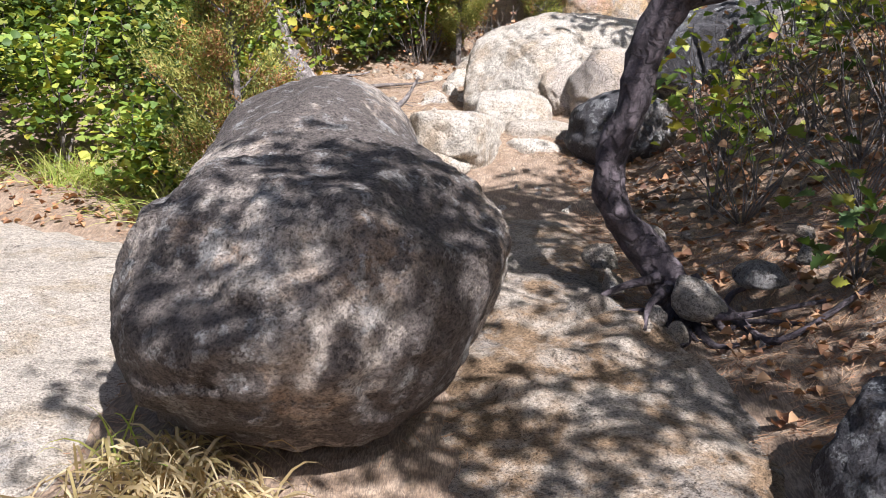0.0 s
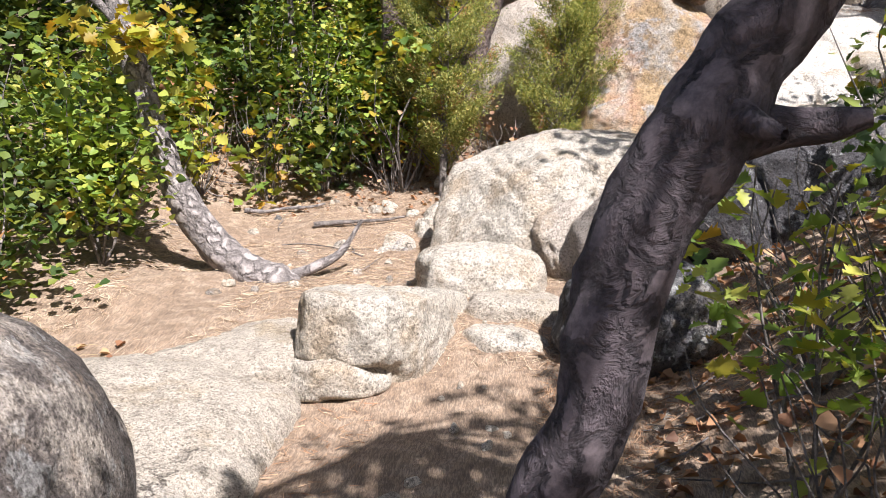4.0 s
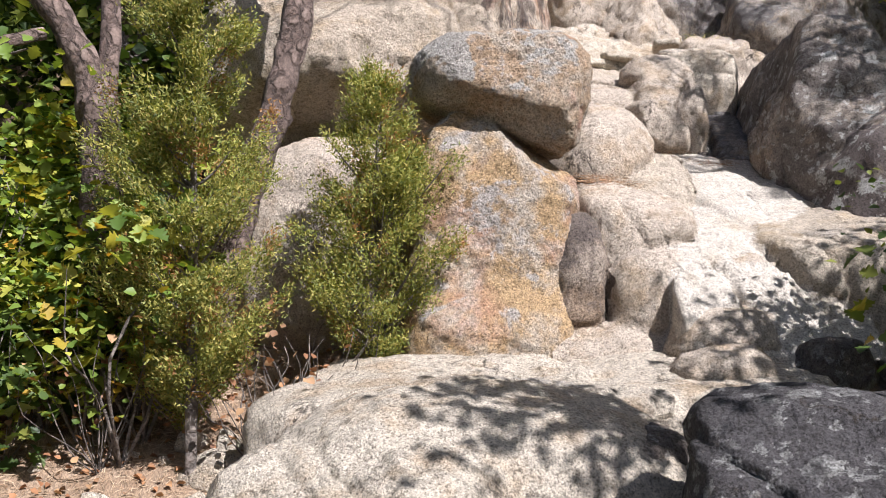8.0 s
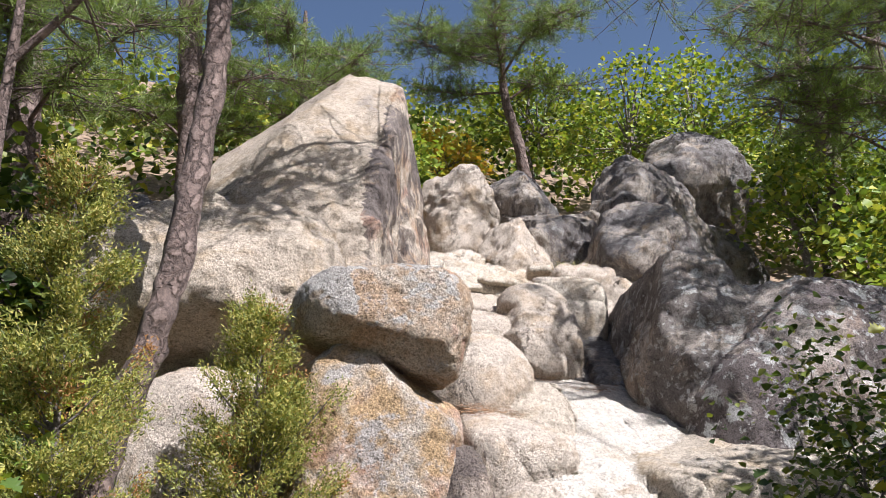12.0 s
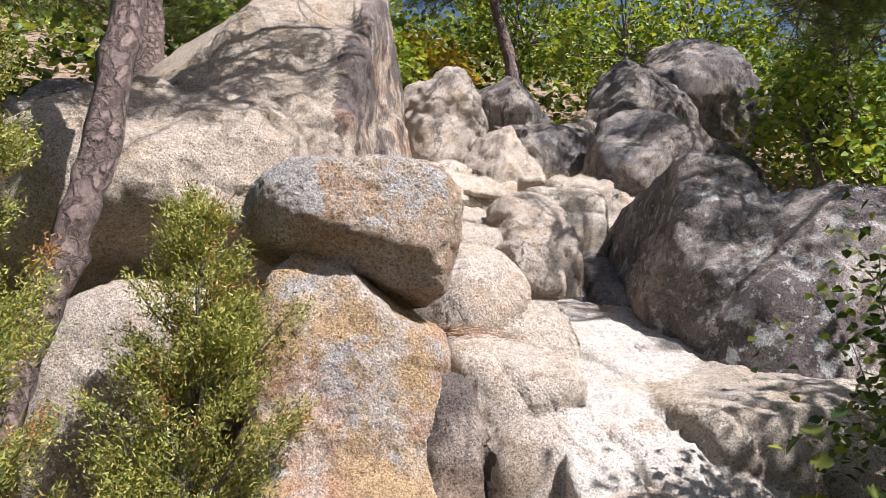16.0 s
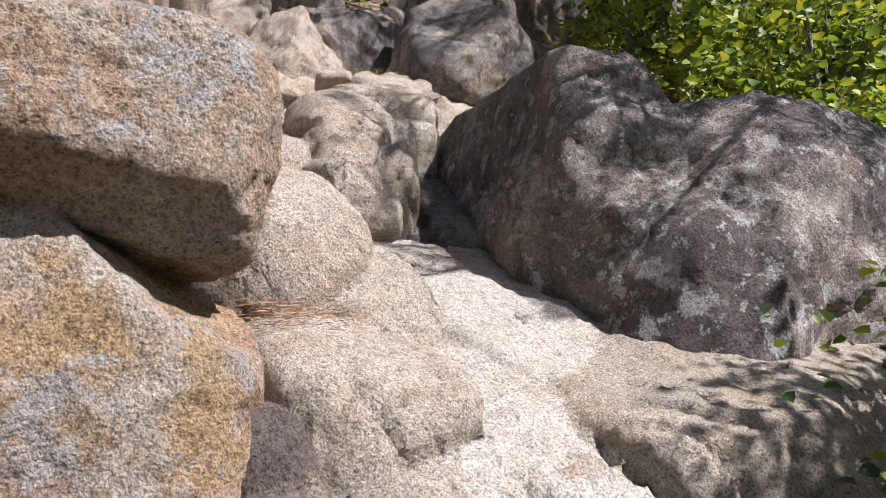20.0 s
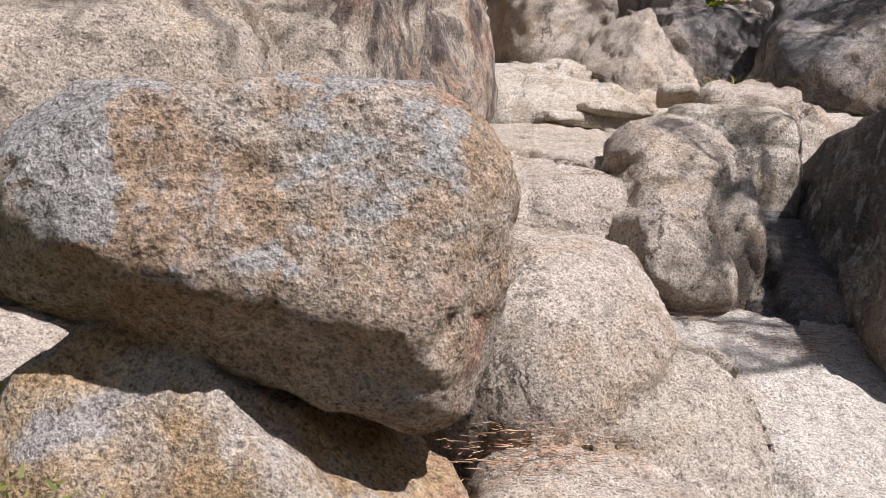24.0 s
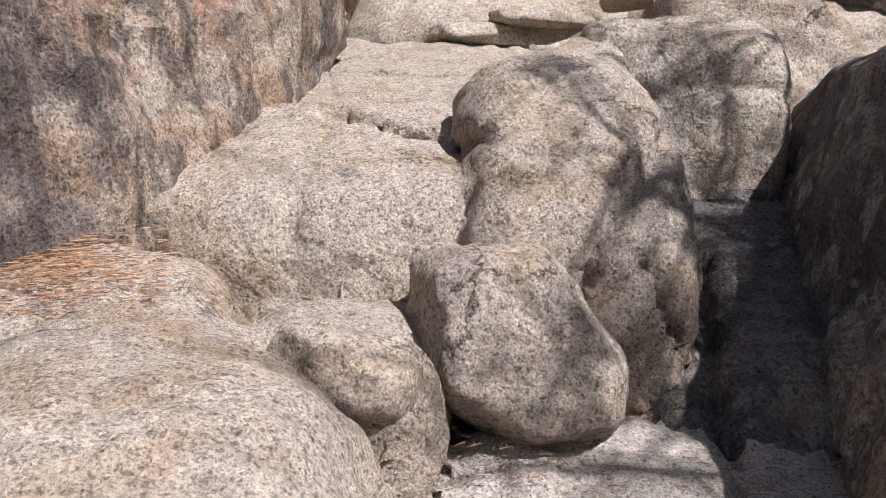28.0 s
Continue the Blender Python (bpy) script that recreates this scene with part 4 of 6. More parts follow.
rock("tall pale boulder at the skyline", G_CLIFF, [blob(4.98, 17.1, 5.75, 0.56, 0.55, 1.0, (0, 5, 14), 4.5)], [((4.75, 16.8, 6.3), (-0.6, -0.25, 0.75)), ((5.3, 16.7, 6.2), (0.7, -0.2, 0.6)), ((4.9, 16.55, 5.9), (-0.1, -0.95, 0.3)), ((5.2, 16.6, 5.3), (0.3, -0.9, -0.2))], seed=65, facets=14, amp=0.06, soft=0.06, cracks=[((5.0, 16.6, 5.6), (0.2, 0, 1), 0.03, 0.06)])
rock("grey boulder beside the tall one", G_STREAK, [blob(6.15, 17.3, 5.75, 0.50, 0.55, 0.75, (0, 10, 30), 4)], [((5.9, 16.9, 6.0), (-0.6, -0.5, 0.6)), ((6.4, 16.9, 5.9), (0.55, -0.7, 0.45))], seed=66, facets=8, amp=0.05, soft=0.08)
rock("smooth sloping boulder below the dark ones", G_STREAK, [blob(7.1, 15.5, 4.75, 0.85, 0.7, 0.72, (0, 24, 0), 3), blob(7.6, 15.9, 4.6, 0.9, 0.6, 0.6, (0, 10, 0), 3)], [((6.8, 15.1, 5.1), (-0.4, -0.6, 0.7))], seed=67, facets=6, amp=0.05)
rock("dark boulder on the ridge", G_STREAK, [blob(7.75, 16.6, 5.6, 0.85, 0.7, 0.95, (0, 10, 10), 3.6), blob(8.2, 16.4, 5.0, 0.7, 0.6, 0.7, (0, 20, 0), 3.4)], [((7.2, 16.3, 6.1), (-0.75, -0.3, 0.55)), ((8.1, 16.1, 6.1), (0.25, -0.75, 0.6))], seed=68, facets=8, amp=0.06, soft=0.12, cracks=[((7.9, 16.1, 5.9), (0.9, 0.2, 0.5), 0.03, 0.06)])
rock("dark overhanging boulder on the ridge", G_STREAK, [blob(9.6, 17.3, 6.65, 1.05, 0.75, 0.85, (0, 16, 0), 4.5)], [((9.4, 16.6, 6.5), (-0.05, -0.85, -0.55)), ((8.9, 16.8, 7.0), (-0.6, -0.3, 0.75)), ((10.2, 16.7, 6.8), (0.6, -0.6, 0.5)), ((9.4, 16.55, 7.0), (0.0, -0.75, 0.66))], seed=69, facets=4, amp=0.05, soft=0.10)
rock("broken bedrock under the ridge boulders", G_STREAK, [blob(7.6, 17.3, 4.9, 2.6, 1.2, 0.9, (6, 0, -4), 4)], seed=71, sub=6, facets=24, amp=0.12)
rock("bedrock step below the grass tuft", G_CLIFF, [blob(6.2, 15.5, 3.8, 1.2, 0.9, 0.75, (10, 8, -8), 4)], seed=72, facets=18, amp=0.08)
for k in range(9):
    rr = np.random.default_rng(700 + k)
    rock("thin broken plate of granite stacked in the gully head", G_PALE, [blob(4.2 + 0.14 * k + rr.normal() * 0.12, 15.6 + rr.normal() * 0.25, 4.16 + 0.028 * k, rr.uniform(0.2, 0.36), rr.uniform(0.15, 0.28), 0.05, (rr.normal() * 4, rr.normal() * 4, rr.uniform(0, 90)), 6)], seed=700 + k, amp=0.012, sub=5, facets=16, soft=0.02, name="rock_plate", category="rock", group="stacked plates")


# ---- trees ----
def tree(label, line, radii, mat, group="", category="tree", name="tree", rough=0.22, limbs=(), sides=14, n=40, seed=0):
    """Trunk through the points of line; limbs: (points, first radius)."""
    pts = spline(line, n)
    r = np.interp(np.linspace(0, 1, n), np.linspace(0, 1, len(radii)), radii)
    thing = new(name)
    base = pts[0]
    thing.location = base
    v, q, uv = tube(pts - base, r, sides, rough, seed)
    child("trunk", mesh_of("trunk", v, q, mat, uv), thing)
    for ctrl, r0 in limbs:
        lp = spline(np.array(ctrl) - base, 16)
        v, q, uv = tube(lp, np.linspace(r0, r0 * 0.3, 16), 8, rough, seed + 3)
        child("limb", mesh_of("limb", v, q, mat, uv), thing)
    return tagged(thing, label, category, group)


def crown_points(rng, centre, radii, clumps, per, spread):
    """Leaf places in uneven clumps, most of them near the crown's skin."""
    d = rng.normal(size=(clumps, 3))
    d /= np.linalg.norm(d, axis=1)[:, None]
    rad = rng.uniform(0.25, 1.0, clumps) ** 0.5
    c = np.array(centre) + d * rad[:, None] * np.array(radii)
    p = np.repeat(c, per, 0) + rng.normal(size=(clumps * per, 3)) * spread * np.array([1, 1, 0.6])
    return c, p


def twigs_to(rng, thing, start, ends, r0, mat, every=1, name="twig_spray"):
    """Thin crooked twigs from a limb to its leaf clumps, joined as one part."""
    bits = []
    for e in ends[::every]:
        midp = (start + e) / 2 + rng.normal(size=3) * 0.08 * np.linalg.norm(e - start)
        line = spline([start, midp, e], 7)
        bits.append(tube(line, np.linspace(r0, r0 * 0.25, 7), 5))
    v, q, uv = joined(bits)
    child(name, mesh_of(name, v, q, mat, uv), thing, kind="stuff")


def broad_crown(thing, centre, radii, clumps, per, size, mat, seed, spread=0.16, lobed=False, start=None, bark_mat=None, name="crown", up=0.6, r0=0.022):
    rng = np.random.default_rng(seed)
    base = np.array(thing.location)
    c, p = crown_points(rng, np.array(centre) - base, radii, clumps, per, spread)
    child(name, leaves(rng, p, size, mat, name, up=up, lobed=lobed), thing)
    if start is not None:
        twigs_to(rng, thing, np.array(start) - base, c, r0, bark_mat or B_TWIG, max(1, clumps // 26))
    return thing


def needle_tufts(rng, at, out, length, per, width, mat, name="needles"):
    """Bristling sprays of needles at the places given."""
    n = len(at)
    d = rng.normal(size=(n * per, 3)) * 0.62 + np.repeat(out, per, 0)
    roots = np.repeat(at, per, 0) + rng.normal(size=(n * per, 3)) * 0.025
    return blades(rng, roots, d, length, width, 0.12, mat, name, seg=1)


def pine_boughs(thing, boughs, seed, tufts=46, length=0.13, per=20, width=0.004, mat=None):
    """boughs: (start, end, radius). Each bough: a limb with side twigs and needle sprays on top of them."""
    rng = np.random.default_rng(seed)
    base = np.array(thing.location)
    at, out, bits = [], [], []
    for s, e, r0 in boughs:
        s, e = np.array(s) - base, np.array(e) - base
        L = np.linalg.norm(e - s)
        m1 = s + (e - s) * 0.4 + np.array([0, 0, 0.06 * L]) + rng.normal(size=3) * 0.06 * L
        line = spline([s, m1, e], 14)
        v, q, uv = tube(line, np.linspace(r0, r0 * 0.3, 14), 7, 0.2, seed)
        child("bough", mesh_of("bough", v, q, B_PINE, uv), thing)
        for k in range(int(tufts * 0.33)):
            a = line[rng.integers(5, 14)]
            tip = a + rng.normal(size=3) * np.array([0.34, 0.34, 0.16]) * L * 0.6 + np.array([0, 0, 0.05])
            bits.append(tube(spline([a, (a + tip) / 2 + rng.normal(size=3) * 0.03, tip], 5), np.linspace(0.010, 0.004, 5), 4))
            for _ in range(3):
                u = rng.uniform(0.45, 1.0)
                at.append(a + (tip - a) * u + rng.normal(size=3) * 0.04)
                o = tip - a
                out.append(o / (np.linalg.norm(o) + 1e-6) * 0.5 + np.array([0, 0, 0.55]))
    v, q, uv = joined(bits)
    child("twig_spray", mesh_of("twig_spray", v, q, B_PINE, uv), thing, kind="stuff")
    child("needles", needle_tufts(rng, np.array(at), np.array(out), length, per, width, mat or L_PINE), thing)


def juniper(label, x, y, z0, height, radius, seed, dead=0.06, count=9000, lean=(0, 0), bare=0.12):
    """A dense upright juniper: a thin stem, sprays of scale leaves on upswept branchlets, some of them dead."""
    rng = np.random.default_rng(seed)
    thing = new("juniper")
    thing.location = (x, y, z0)
    stem = spline([(0, 0, -0.1), (0.03, 0.0, height * 0.4), (lean[0], lean[1], height * 0.95)], 14)
    v, q, uv = tube(stem, np.linspace(0.035, 0.008, 14), 8, 0.2, seed)
    child("trunk", mesh_of("trunk", v, q, B_TWIG, uv), thing)
    arms, each = 96, 9
    clumps = arms * each
    hb = bare + (1 - bare) * rng.uniform(0, 1, arms) ** 1.1
    prof = np.sin(np.clip((hb - bare) / (1 - bare), 0, 1) ** 0.62 * math.pi * 0.93 + 0.18)
    reach = radius * (0.22 + 0.78 * np.clip(prof, 0, 1)) * rng.uniform(0.6, 1.25, arms)
    u = rng.uniform(0.25, 1.0, (arms, each)) ** 0.7
    ang = np.repeat(rng.uniform(0, 2 * math.pi, arms), each) + rng.normal(size=clumps) * 0.16
    rr = (reach[:, None] * u).ravel()
    h = np.clip(np.repeat(hb, each) + (0.5 * reach[:, None] * u ** 2).ravel() / height + rng.normal(size=clumps) * 0.012, 0.02, 1.02)
    c = np.stack([np.cos(ang) * rr + lean[0] * h, np.sin(ang) * rr + lean[1] * h, h * height], 1)
    bits = []
    for k in range(0, clumps, 9):
        a = np.array([lean[0] * h[k], lean[1] * h[k], max(0.02, h[k] * height - rr[k] * 0.9)])
        bits.append(tube(spline([a, (a + c[k]) / 2 + np.array([0, 0, -0.03]), c[k]], 5), np.linspace(0.009, 0.003, 5), 4))
    v, q, uv = joined(bits)
    child("branch_spray", mesh_of("branch_spray", v, q, B_TWIG, uv), thing, kind="stuff")
    per = count // clumps
    out = np.stack([np.cos(ang) * 0.7, np.sin(ang) * 0.7, np.full(clumps, 0.85)], 1)
    brown = rng.uniform(0, 1, clumps) < dead
    for flag, mat, nm in ((False, L_JUNIPER, "foliage"), (True, L_BROWN, "dead_foliage")):
        sel = brown == flag
        if not sel.any():
            continue
        n = int(sel.sum()) * per
        along = rng.uniform(-1.0, 1.0, (n, 1)) * np.repeat(out[sel], per, 0) * 0.06
        roots = np.repeat(c[sel], per, 0) + along + rng.normal(size=(n, 3)) * radius * 0.06
        d = np.repeat(out[sel], per, 0) + rng.normal(size=(n, 3)) * 0.8
        child(nm, blades(rng, roots, d, 0.030, 0.0095, 0.05, mat, nm, seg=1), thing)
    return tagged(thing, label, "bush", "junipers by the pillar")


def shrub(label, x, y, height, radius, mat, seed, stems=6, clumps=26, per=16, size=0.06, lobed=False, spread=0.07, z0=None, yellow=0.0, group="understorey shrubs", name="shrub", lean=(0.0, 0.0), thick=0.012):
    """A thin-stemmed shrub: crooked stems from one root, leaves in loose clumps along them."""
    rng = np.random.default_rng(seed)
    thing = new(name)
    zb = on_ground(x, y, -0.03) if z0 is None else z0
    thing.location = (x, y, zb)
    tips = []
    for k in range(stems):
        a = 2 * math.pi * (k + rng.uniform(0, 0.8)) / stems
        hh = height * rng.uniform(0.6, 1.0)
        r = radius * rng.uniform(0.4, 1.0)
        end = np.array([math.cos(a) * r + lean[0], math.sin(a) * r + lean[1], hh])
        line = spline([(0, 0, 0), end * 0.4 + rng.normal(size=3) * 0.06 * height, end * 0.75 + rng.normal(size=3) * 0.05 * height, end], 10)
        v, q, uv = tube(line, np.linspace(thick, 0.0022, 10), 6, 0.1, seed)
        child("stem", mesh_of("stem", v, q, B_TWIG, uv), thing)
        tips.append(line[3:])
    tips = np.vstack(tips)
    c = tips[rng.integers(0, len(tips), clumps)] + rng.normal(size=(clumps, 3)) * radius * 0.28
    c[:, 2] = np.maximum(c[:, 2], 0.08)
    p = np.repeat(c, per, 0) + rng.normal(size=(clumps * per, 3)) * spread
    k = rng.uniform(0, 1, len(p)) < yellow
    child("foliage", leaves(rng, p[~k], size, mat, "foliage", up=0.9, lobed=lobed), thing)
    if k.any():
        child("yellow_leaves", leaves(rng, p[k], size, L_YELLOW, "yellow_leaves", up=0.9, lobed=lobed), thing)
    return tagged(thing, label, "shrub", group)


def grass_clump(label, x, y, count, length, mat, seed, z0=None, spread=0.06, droop=0.5, width=0.008, lean=(0, 0, 0), group="grass clumps"):
    rng = np.random.default_rng(seed)
    zb = on_ground(x, y) if z0 is None else z0
    roots = np.stack([rng.normal(size=count) * spread, rng.normal(size=count) * spread, np.full(count, -0.02)], 1)
    d = rng.normal(size=(count, 3)) * np.array([0.55, 0.55, 0.2]) + np.array([0, 0, 1.0]) + np.array(lean)
    ob = new("grass_clump", blades(rng, roots, d, length, width, droop, mat, "grass_clump", seg=5))
    ob.location = (x, y, zb)
    return tagged(ob, label, "grass", group)


crooked = tree("crooked dark tree with fissured bark beside the path", [(1.22, 4.02, -0.08), (1.10, 4.08, 0.13), (0.945, 4.12, 0.30), (0.86, 4.12, 0.47), (0.865, 4.12, 0.66), (0.94, 4.11, 0.89), (0.985, 4.1, 1.10), (1.04, 4.1, 1.25), (1.13, 4.1, 1.40), (1.22, 4.12, 1.54), (1.36, 4.1, 1.8), (1.7, 4.0, 2.5), (2.0, 3.6, 3.4), (2.1, 3.2, 4.2)],
               [0.11, 0.095, 0.08, 0.078, 0.076, 0.076, 0.078, 0.08, 0.08, 0.076, 0.07, 0.06, 0.05, 0.03], B_DARK, seed=2, n=70, sides=18,
               limbs=[([(1.08, 4.1, 1.34), (1.20, 4.08, 1.37), (1.30, 4.06, 1.38), (1.36, 4.05, 1.39)], 0.05), ([(1.14, 4.05, 1.40), (1.18, 3.98, 1.37), (1.20, 3.95, 1.36)], 0.03), ([(1.15, 3.95, 0.06), (1.02, 3.82, 0.0), (0.98, 3.70, -0.08)], 0.03), ([(1.2, 3.95, 0.06), (1.22, 3.8, 0.02), (1.35, 3.72, -0.02), (1.75, 3.65, 0.08)], 0.035), ([(1.1, 4.0, 0.08), (0.92, 3.98, 0.04), (0.78, 3.99, -0.04)], 0.03), ([(2.0, 3.6, 3.4), (2.7, 3.0, 4.0), (3.2, 2.4, 4.3)], 0.04), ([(2.05, 3.4, 3.8), (1.8, 2.6, 4.3), (1.6, 1.8, 4.5)], 0.035)])
rt = np.random.default_rng(31)
for i, (ang, length, r) in enumerate([(3.5, 0.34, 0.035), (4.1, 0.30, 0.03), (4.6, 0.36, 0.035), (5.2, 0.40, 0.03), (5.9, 0.75, 0.03), (0.3, 0.5, 0.028), (2.9, 0.3, 0.026), (4.9, 0.28, 0.024), (5.6, 0.55, 0.022)]):
    ctrl = [(1.20 + 0.05 * math.cos(ang), 3.98 + 0.05 * math.sin(ang), 0.09)]
    for u in (0.35, 0.7, 1.0):
        rx, ry = 1.20 + math.cos(ang + rt.normal() * 0.25) * length * u, 3.98 + math.sin(ang + rt.normal() * 0.25) * length * u
        ctrl.append((rx, ry, on_ground(rx, ry, r * (0.9 - u * 0.9) + 0.03 * rt.uniform(0, 1))))
    v, q, uv = tube(spline(ctrl, 16) - np.array(crooked.location), np.linspace(r, r * 0.4, 16), 9, 0.3, 60 + i)
    child("root", mesh_of("root", v, q, B_DARK, uv), crooked)
broad_crown(crooked, (2.75, 2.2, 4.4), (1.0, 1.1, 0.6), 50, 30, 0.09, L_OAK, 3, 0.17, True, start=(2.1, 3.2, 4.2))
leaning = tree("grey-barked tree leaning from a swept base", [(-0.66, 8.1, 0.26), (-0.80, 8.1, 0.38), (-0.98, 8.1, 0.47), (-1.20, 8.1, 0.64), (-1.45, 8.1, 1.00), (-1.60, 8.1, 1.38), (-1.70, 8.1, 1.75), (-1.82, 8.1, 2.2), (-1.95, 8.1, 2.9), (-1.95, 8.0, 4.2)], [0.16, 0.15, 0.125, 0.11, 0.10, 0.09, 0.085, 0.075, 0.06, 0.03], B_GREY, seed=5, n=60, sides=18,
                limbs=[([(-0.82, 8.1, 0.42), (-0.60, 8.2, 0.50), (-0.42, 8.3, 0.60), (-0.28, 8.35, 0.82)], 0.045), ([(-0.8, 8.05, 0.36), (-0.72, 7.85, 0.30), (-0.70, 7.6, 0.26)], 0.045), ([(-0.74, 8.02, 0.32), (-0.56, 7.95, 0.30), (-0.44, 7.9, 0.22)], 0.04), ([(-1.78, 8.1, 2.05), (-2.1, 8.0, 2.4), (-2.5, 7.9, 2.7)], 0.035), ([(-1.62, 8.05, 1.5), (-1.52, 7.95, 1.32), (-1.45, 7.9, 1.22)], 0.03)])
broad_crown(leaning, (-1.95, 7.9, 3.5), (0.9, 0.9, 0.7), 30, 26, 0.10, L_OAK, 5, 0.15, True, start=(-1.95, 8.0, 3.4))
broad_crown(leaning, (-1.55, 7.7, 1.98), (0.42, 0.3, 0.10), 12, 9, 0.12, L_YELLOW, 6, 0.07, True, start=(-1.76, 8.1, 2.0), name="yellow_leaves", r0=0.012)
thin = tree("thin grey sapling with a bent stem", [(-1.04, 10.95, 0.95), (-1.15, 10.9, 1.35), (-1.38, 10.9, 2.0), (-1.45, 10.9, 2.7), (-1.4, 10.9, 3.8)], [0.05, 0.042, 0.036, 0.03, 0.02], B_GREY, seed=6)
broad_crown(thin, (-1.4, 10.9, 3.4), (0.8, 0.7, 0.6), 26, 22, 0.09, L_OAK, 7, 0.14, True, start=(-1.42, 10.9, 3.0))
pine = tree("tall red pine with flaky bark leaning by the slab", [(0.10, 11.05, 1.4), (0.34, 11.05, 2.28), (0.54, 11.05, 2.87), (0.67, 11.05, 3.35), (0.78, 11.08, 4.05), (0.88, 11.12, 4.72), (0.92, 11.2, 5.5), (0.9, 11.2, 7.0), (1.0, 11.2, 8.2)], [0.14, 0.11, 0.10, 0.095, 0.09, 0.085, 0.08, 0.065, 0.04], B_PINE, seed=7, n=60, sides=16)
pine_boughs(pine, [((0.95, 11.2, 5.6), (2.3, 10.6, 6.3), 0.035), ((0.92, 11.2, 6.0), (-0.6, 10.8, 6.6), 0.035), ((0.9, 11.2, 6.4), (2.6, 11.4, 7.1), 0.04), ((0.9, 11.2, 6.8), (0.6, 9.8, 7.2), 0.035), ((0.9, 11.2, 7.0), (-0.5, 12.0, 7.6), 0.03), ((0.95, 11.2, 7.5), (2.2, 11.8, 8.2), 0.03), ((1.0, 11.2, 8.1), (1.2, 11.0, 9.0), 0.03), ((0.9, 11.2, 6.6), (3.0, 10.7, 6.9), 0.04), ((0.95, 11.2, 7.2), (3.2, 11.2, 7.6), 0.035), ((0.9, 11.2, 6.9), (1.9, 9.8, 7.2), 0.035), ((0.95, 11.2, 7.0), (3.9, 11.0, 7.5), 0.045), ((0.95, 11.2, 7.4), (4.2, 11.6, 7.9), 0.045), ((0.92, 11.2, 6.7), (3.3, 9.9, 7.4), 0.04), ((0.92, 11.2, 7.1), (2.6, 9.4, 7.9), 0.04), ((0.95, 11.2, 7.6), (3.6, 10.4, 8.3), 0.04), ((0.98, 11.2, 7.9), (2.9, 10.9, 8.8), 0.035), ((0.92, 11.2, 6.9), (1.3, 9.2, 7.7), 0.035)], 11, tufts=150, per=24)
pine2 = tree("forked red pine with rough bark behind junipers", [(-0.42, 11.0, 1.0), (-0.45, 11.0, 2.0), (-0.47, 11.0, 2.8), (-0.62, 10.95, 3.3), (-0.95, 10.9, 3.9), (-1.25, 10.9, 4.8), (-1.3, 10.9, 6.0)], [0.14, 0.125, 0.12, 0.09, 0.08, 0.06, 0.03], B_PINE, seed=8, n=50,
             limbs=[([(-0.46, 11.0, 2.85), (-0.40, 11.0, 3.3), (-0.38, 11.0, 4.0), (-0.3, 11.0, 5.2)], 0.08), ([(-0.75, 10.9, 3.3), (-1.1, 10.7, 3.2), (-1.6, 10.6, 3.45)], 0.045)])
pine_boughs(pine2, [((-1.2, 10.9, 4.6), (-2.3, 10.4, 5.3), 0.03), ((-0.35, 11.0, 4.6), (0.3, 10.6, 5.3), 0.03), ((-1.25, 10.9, 5.2), (-0.6, 10.2, 6.0), 0.03), ((-1.3, 10.9, 5.8), (-1.8, 11.3, 6.6), 0.03)], 12)

# pines and broadleaved trees on the ridge and the flanks
def ridge_pine(label, x, y, h, seed, spread=1.3, lean=0.2, tone=None, boughs=6, length=0.17, low=0.45, tufts=150):
    rng = np.random.default_rng(seed)
    z = on_ground(x, y, -0.1)
    t = tree(label, [(x, y, z), (x - lean * 0.4, y, z + h * 0.35), (x - lean, y, z + h * 0.7), (x - lean * 0.8, y, z + h)], [0.035 * h, 0.027 * h, 0.02 * h, 0.008 * h], B_PINE, "pines on the ridge", seed=seed)
    bs = []
    for k in range(boughs):
        u = low + (1 - low) * k / boughs
        a = rng.uniform(0, 2 * math.pi) if k % 2 else rng.choice([0.2, 2.9, 4.2])
        s = (x - lean * min(1, u * 1.4), y, z + h * u)
        L = spread * (1.15 - 0.5 * u)
        bs.append((s, (s[0] + math.cos(a) * L, s[1] + math.sin(a) * L, s[2] + 0.28 * L), 0.028))
    pine_boughs(t, bs, seed, tufts=tufts, length=length, per=16, width=0.008, mat=tone)
    return t


def ridge_tree(label, x, y, h, r, mat, seed, clumps=90, per=24, size=0.10, low=0.3, group="broadleaved trees on the slope", lobed=False):
    rng = np.random.default_rng(seed)
    z = on_ground(x, y, -0.1)
    t = tree(label, [(x, y, z), (x + rng.normal() * 0.15, y, z + h * 0.4), (x + rng.normal() * 0.25, y, z + h * 0.85)], [0.08, 0.06, 0.025], B_GREY if seed % 2 else B_TWIG, group, seed=seed, sides=9, n=16)
    broad_crown(t, (x, y, z + h * (low + 1) / 2), (r, r, h * (1 - low) / 2), clumps, per, size, mat, seed, 0.17, lobed, start=(x, y, z + h * 0.5))
    return t


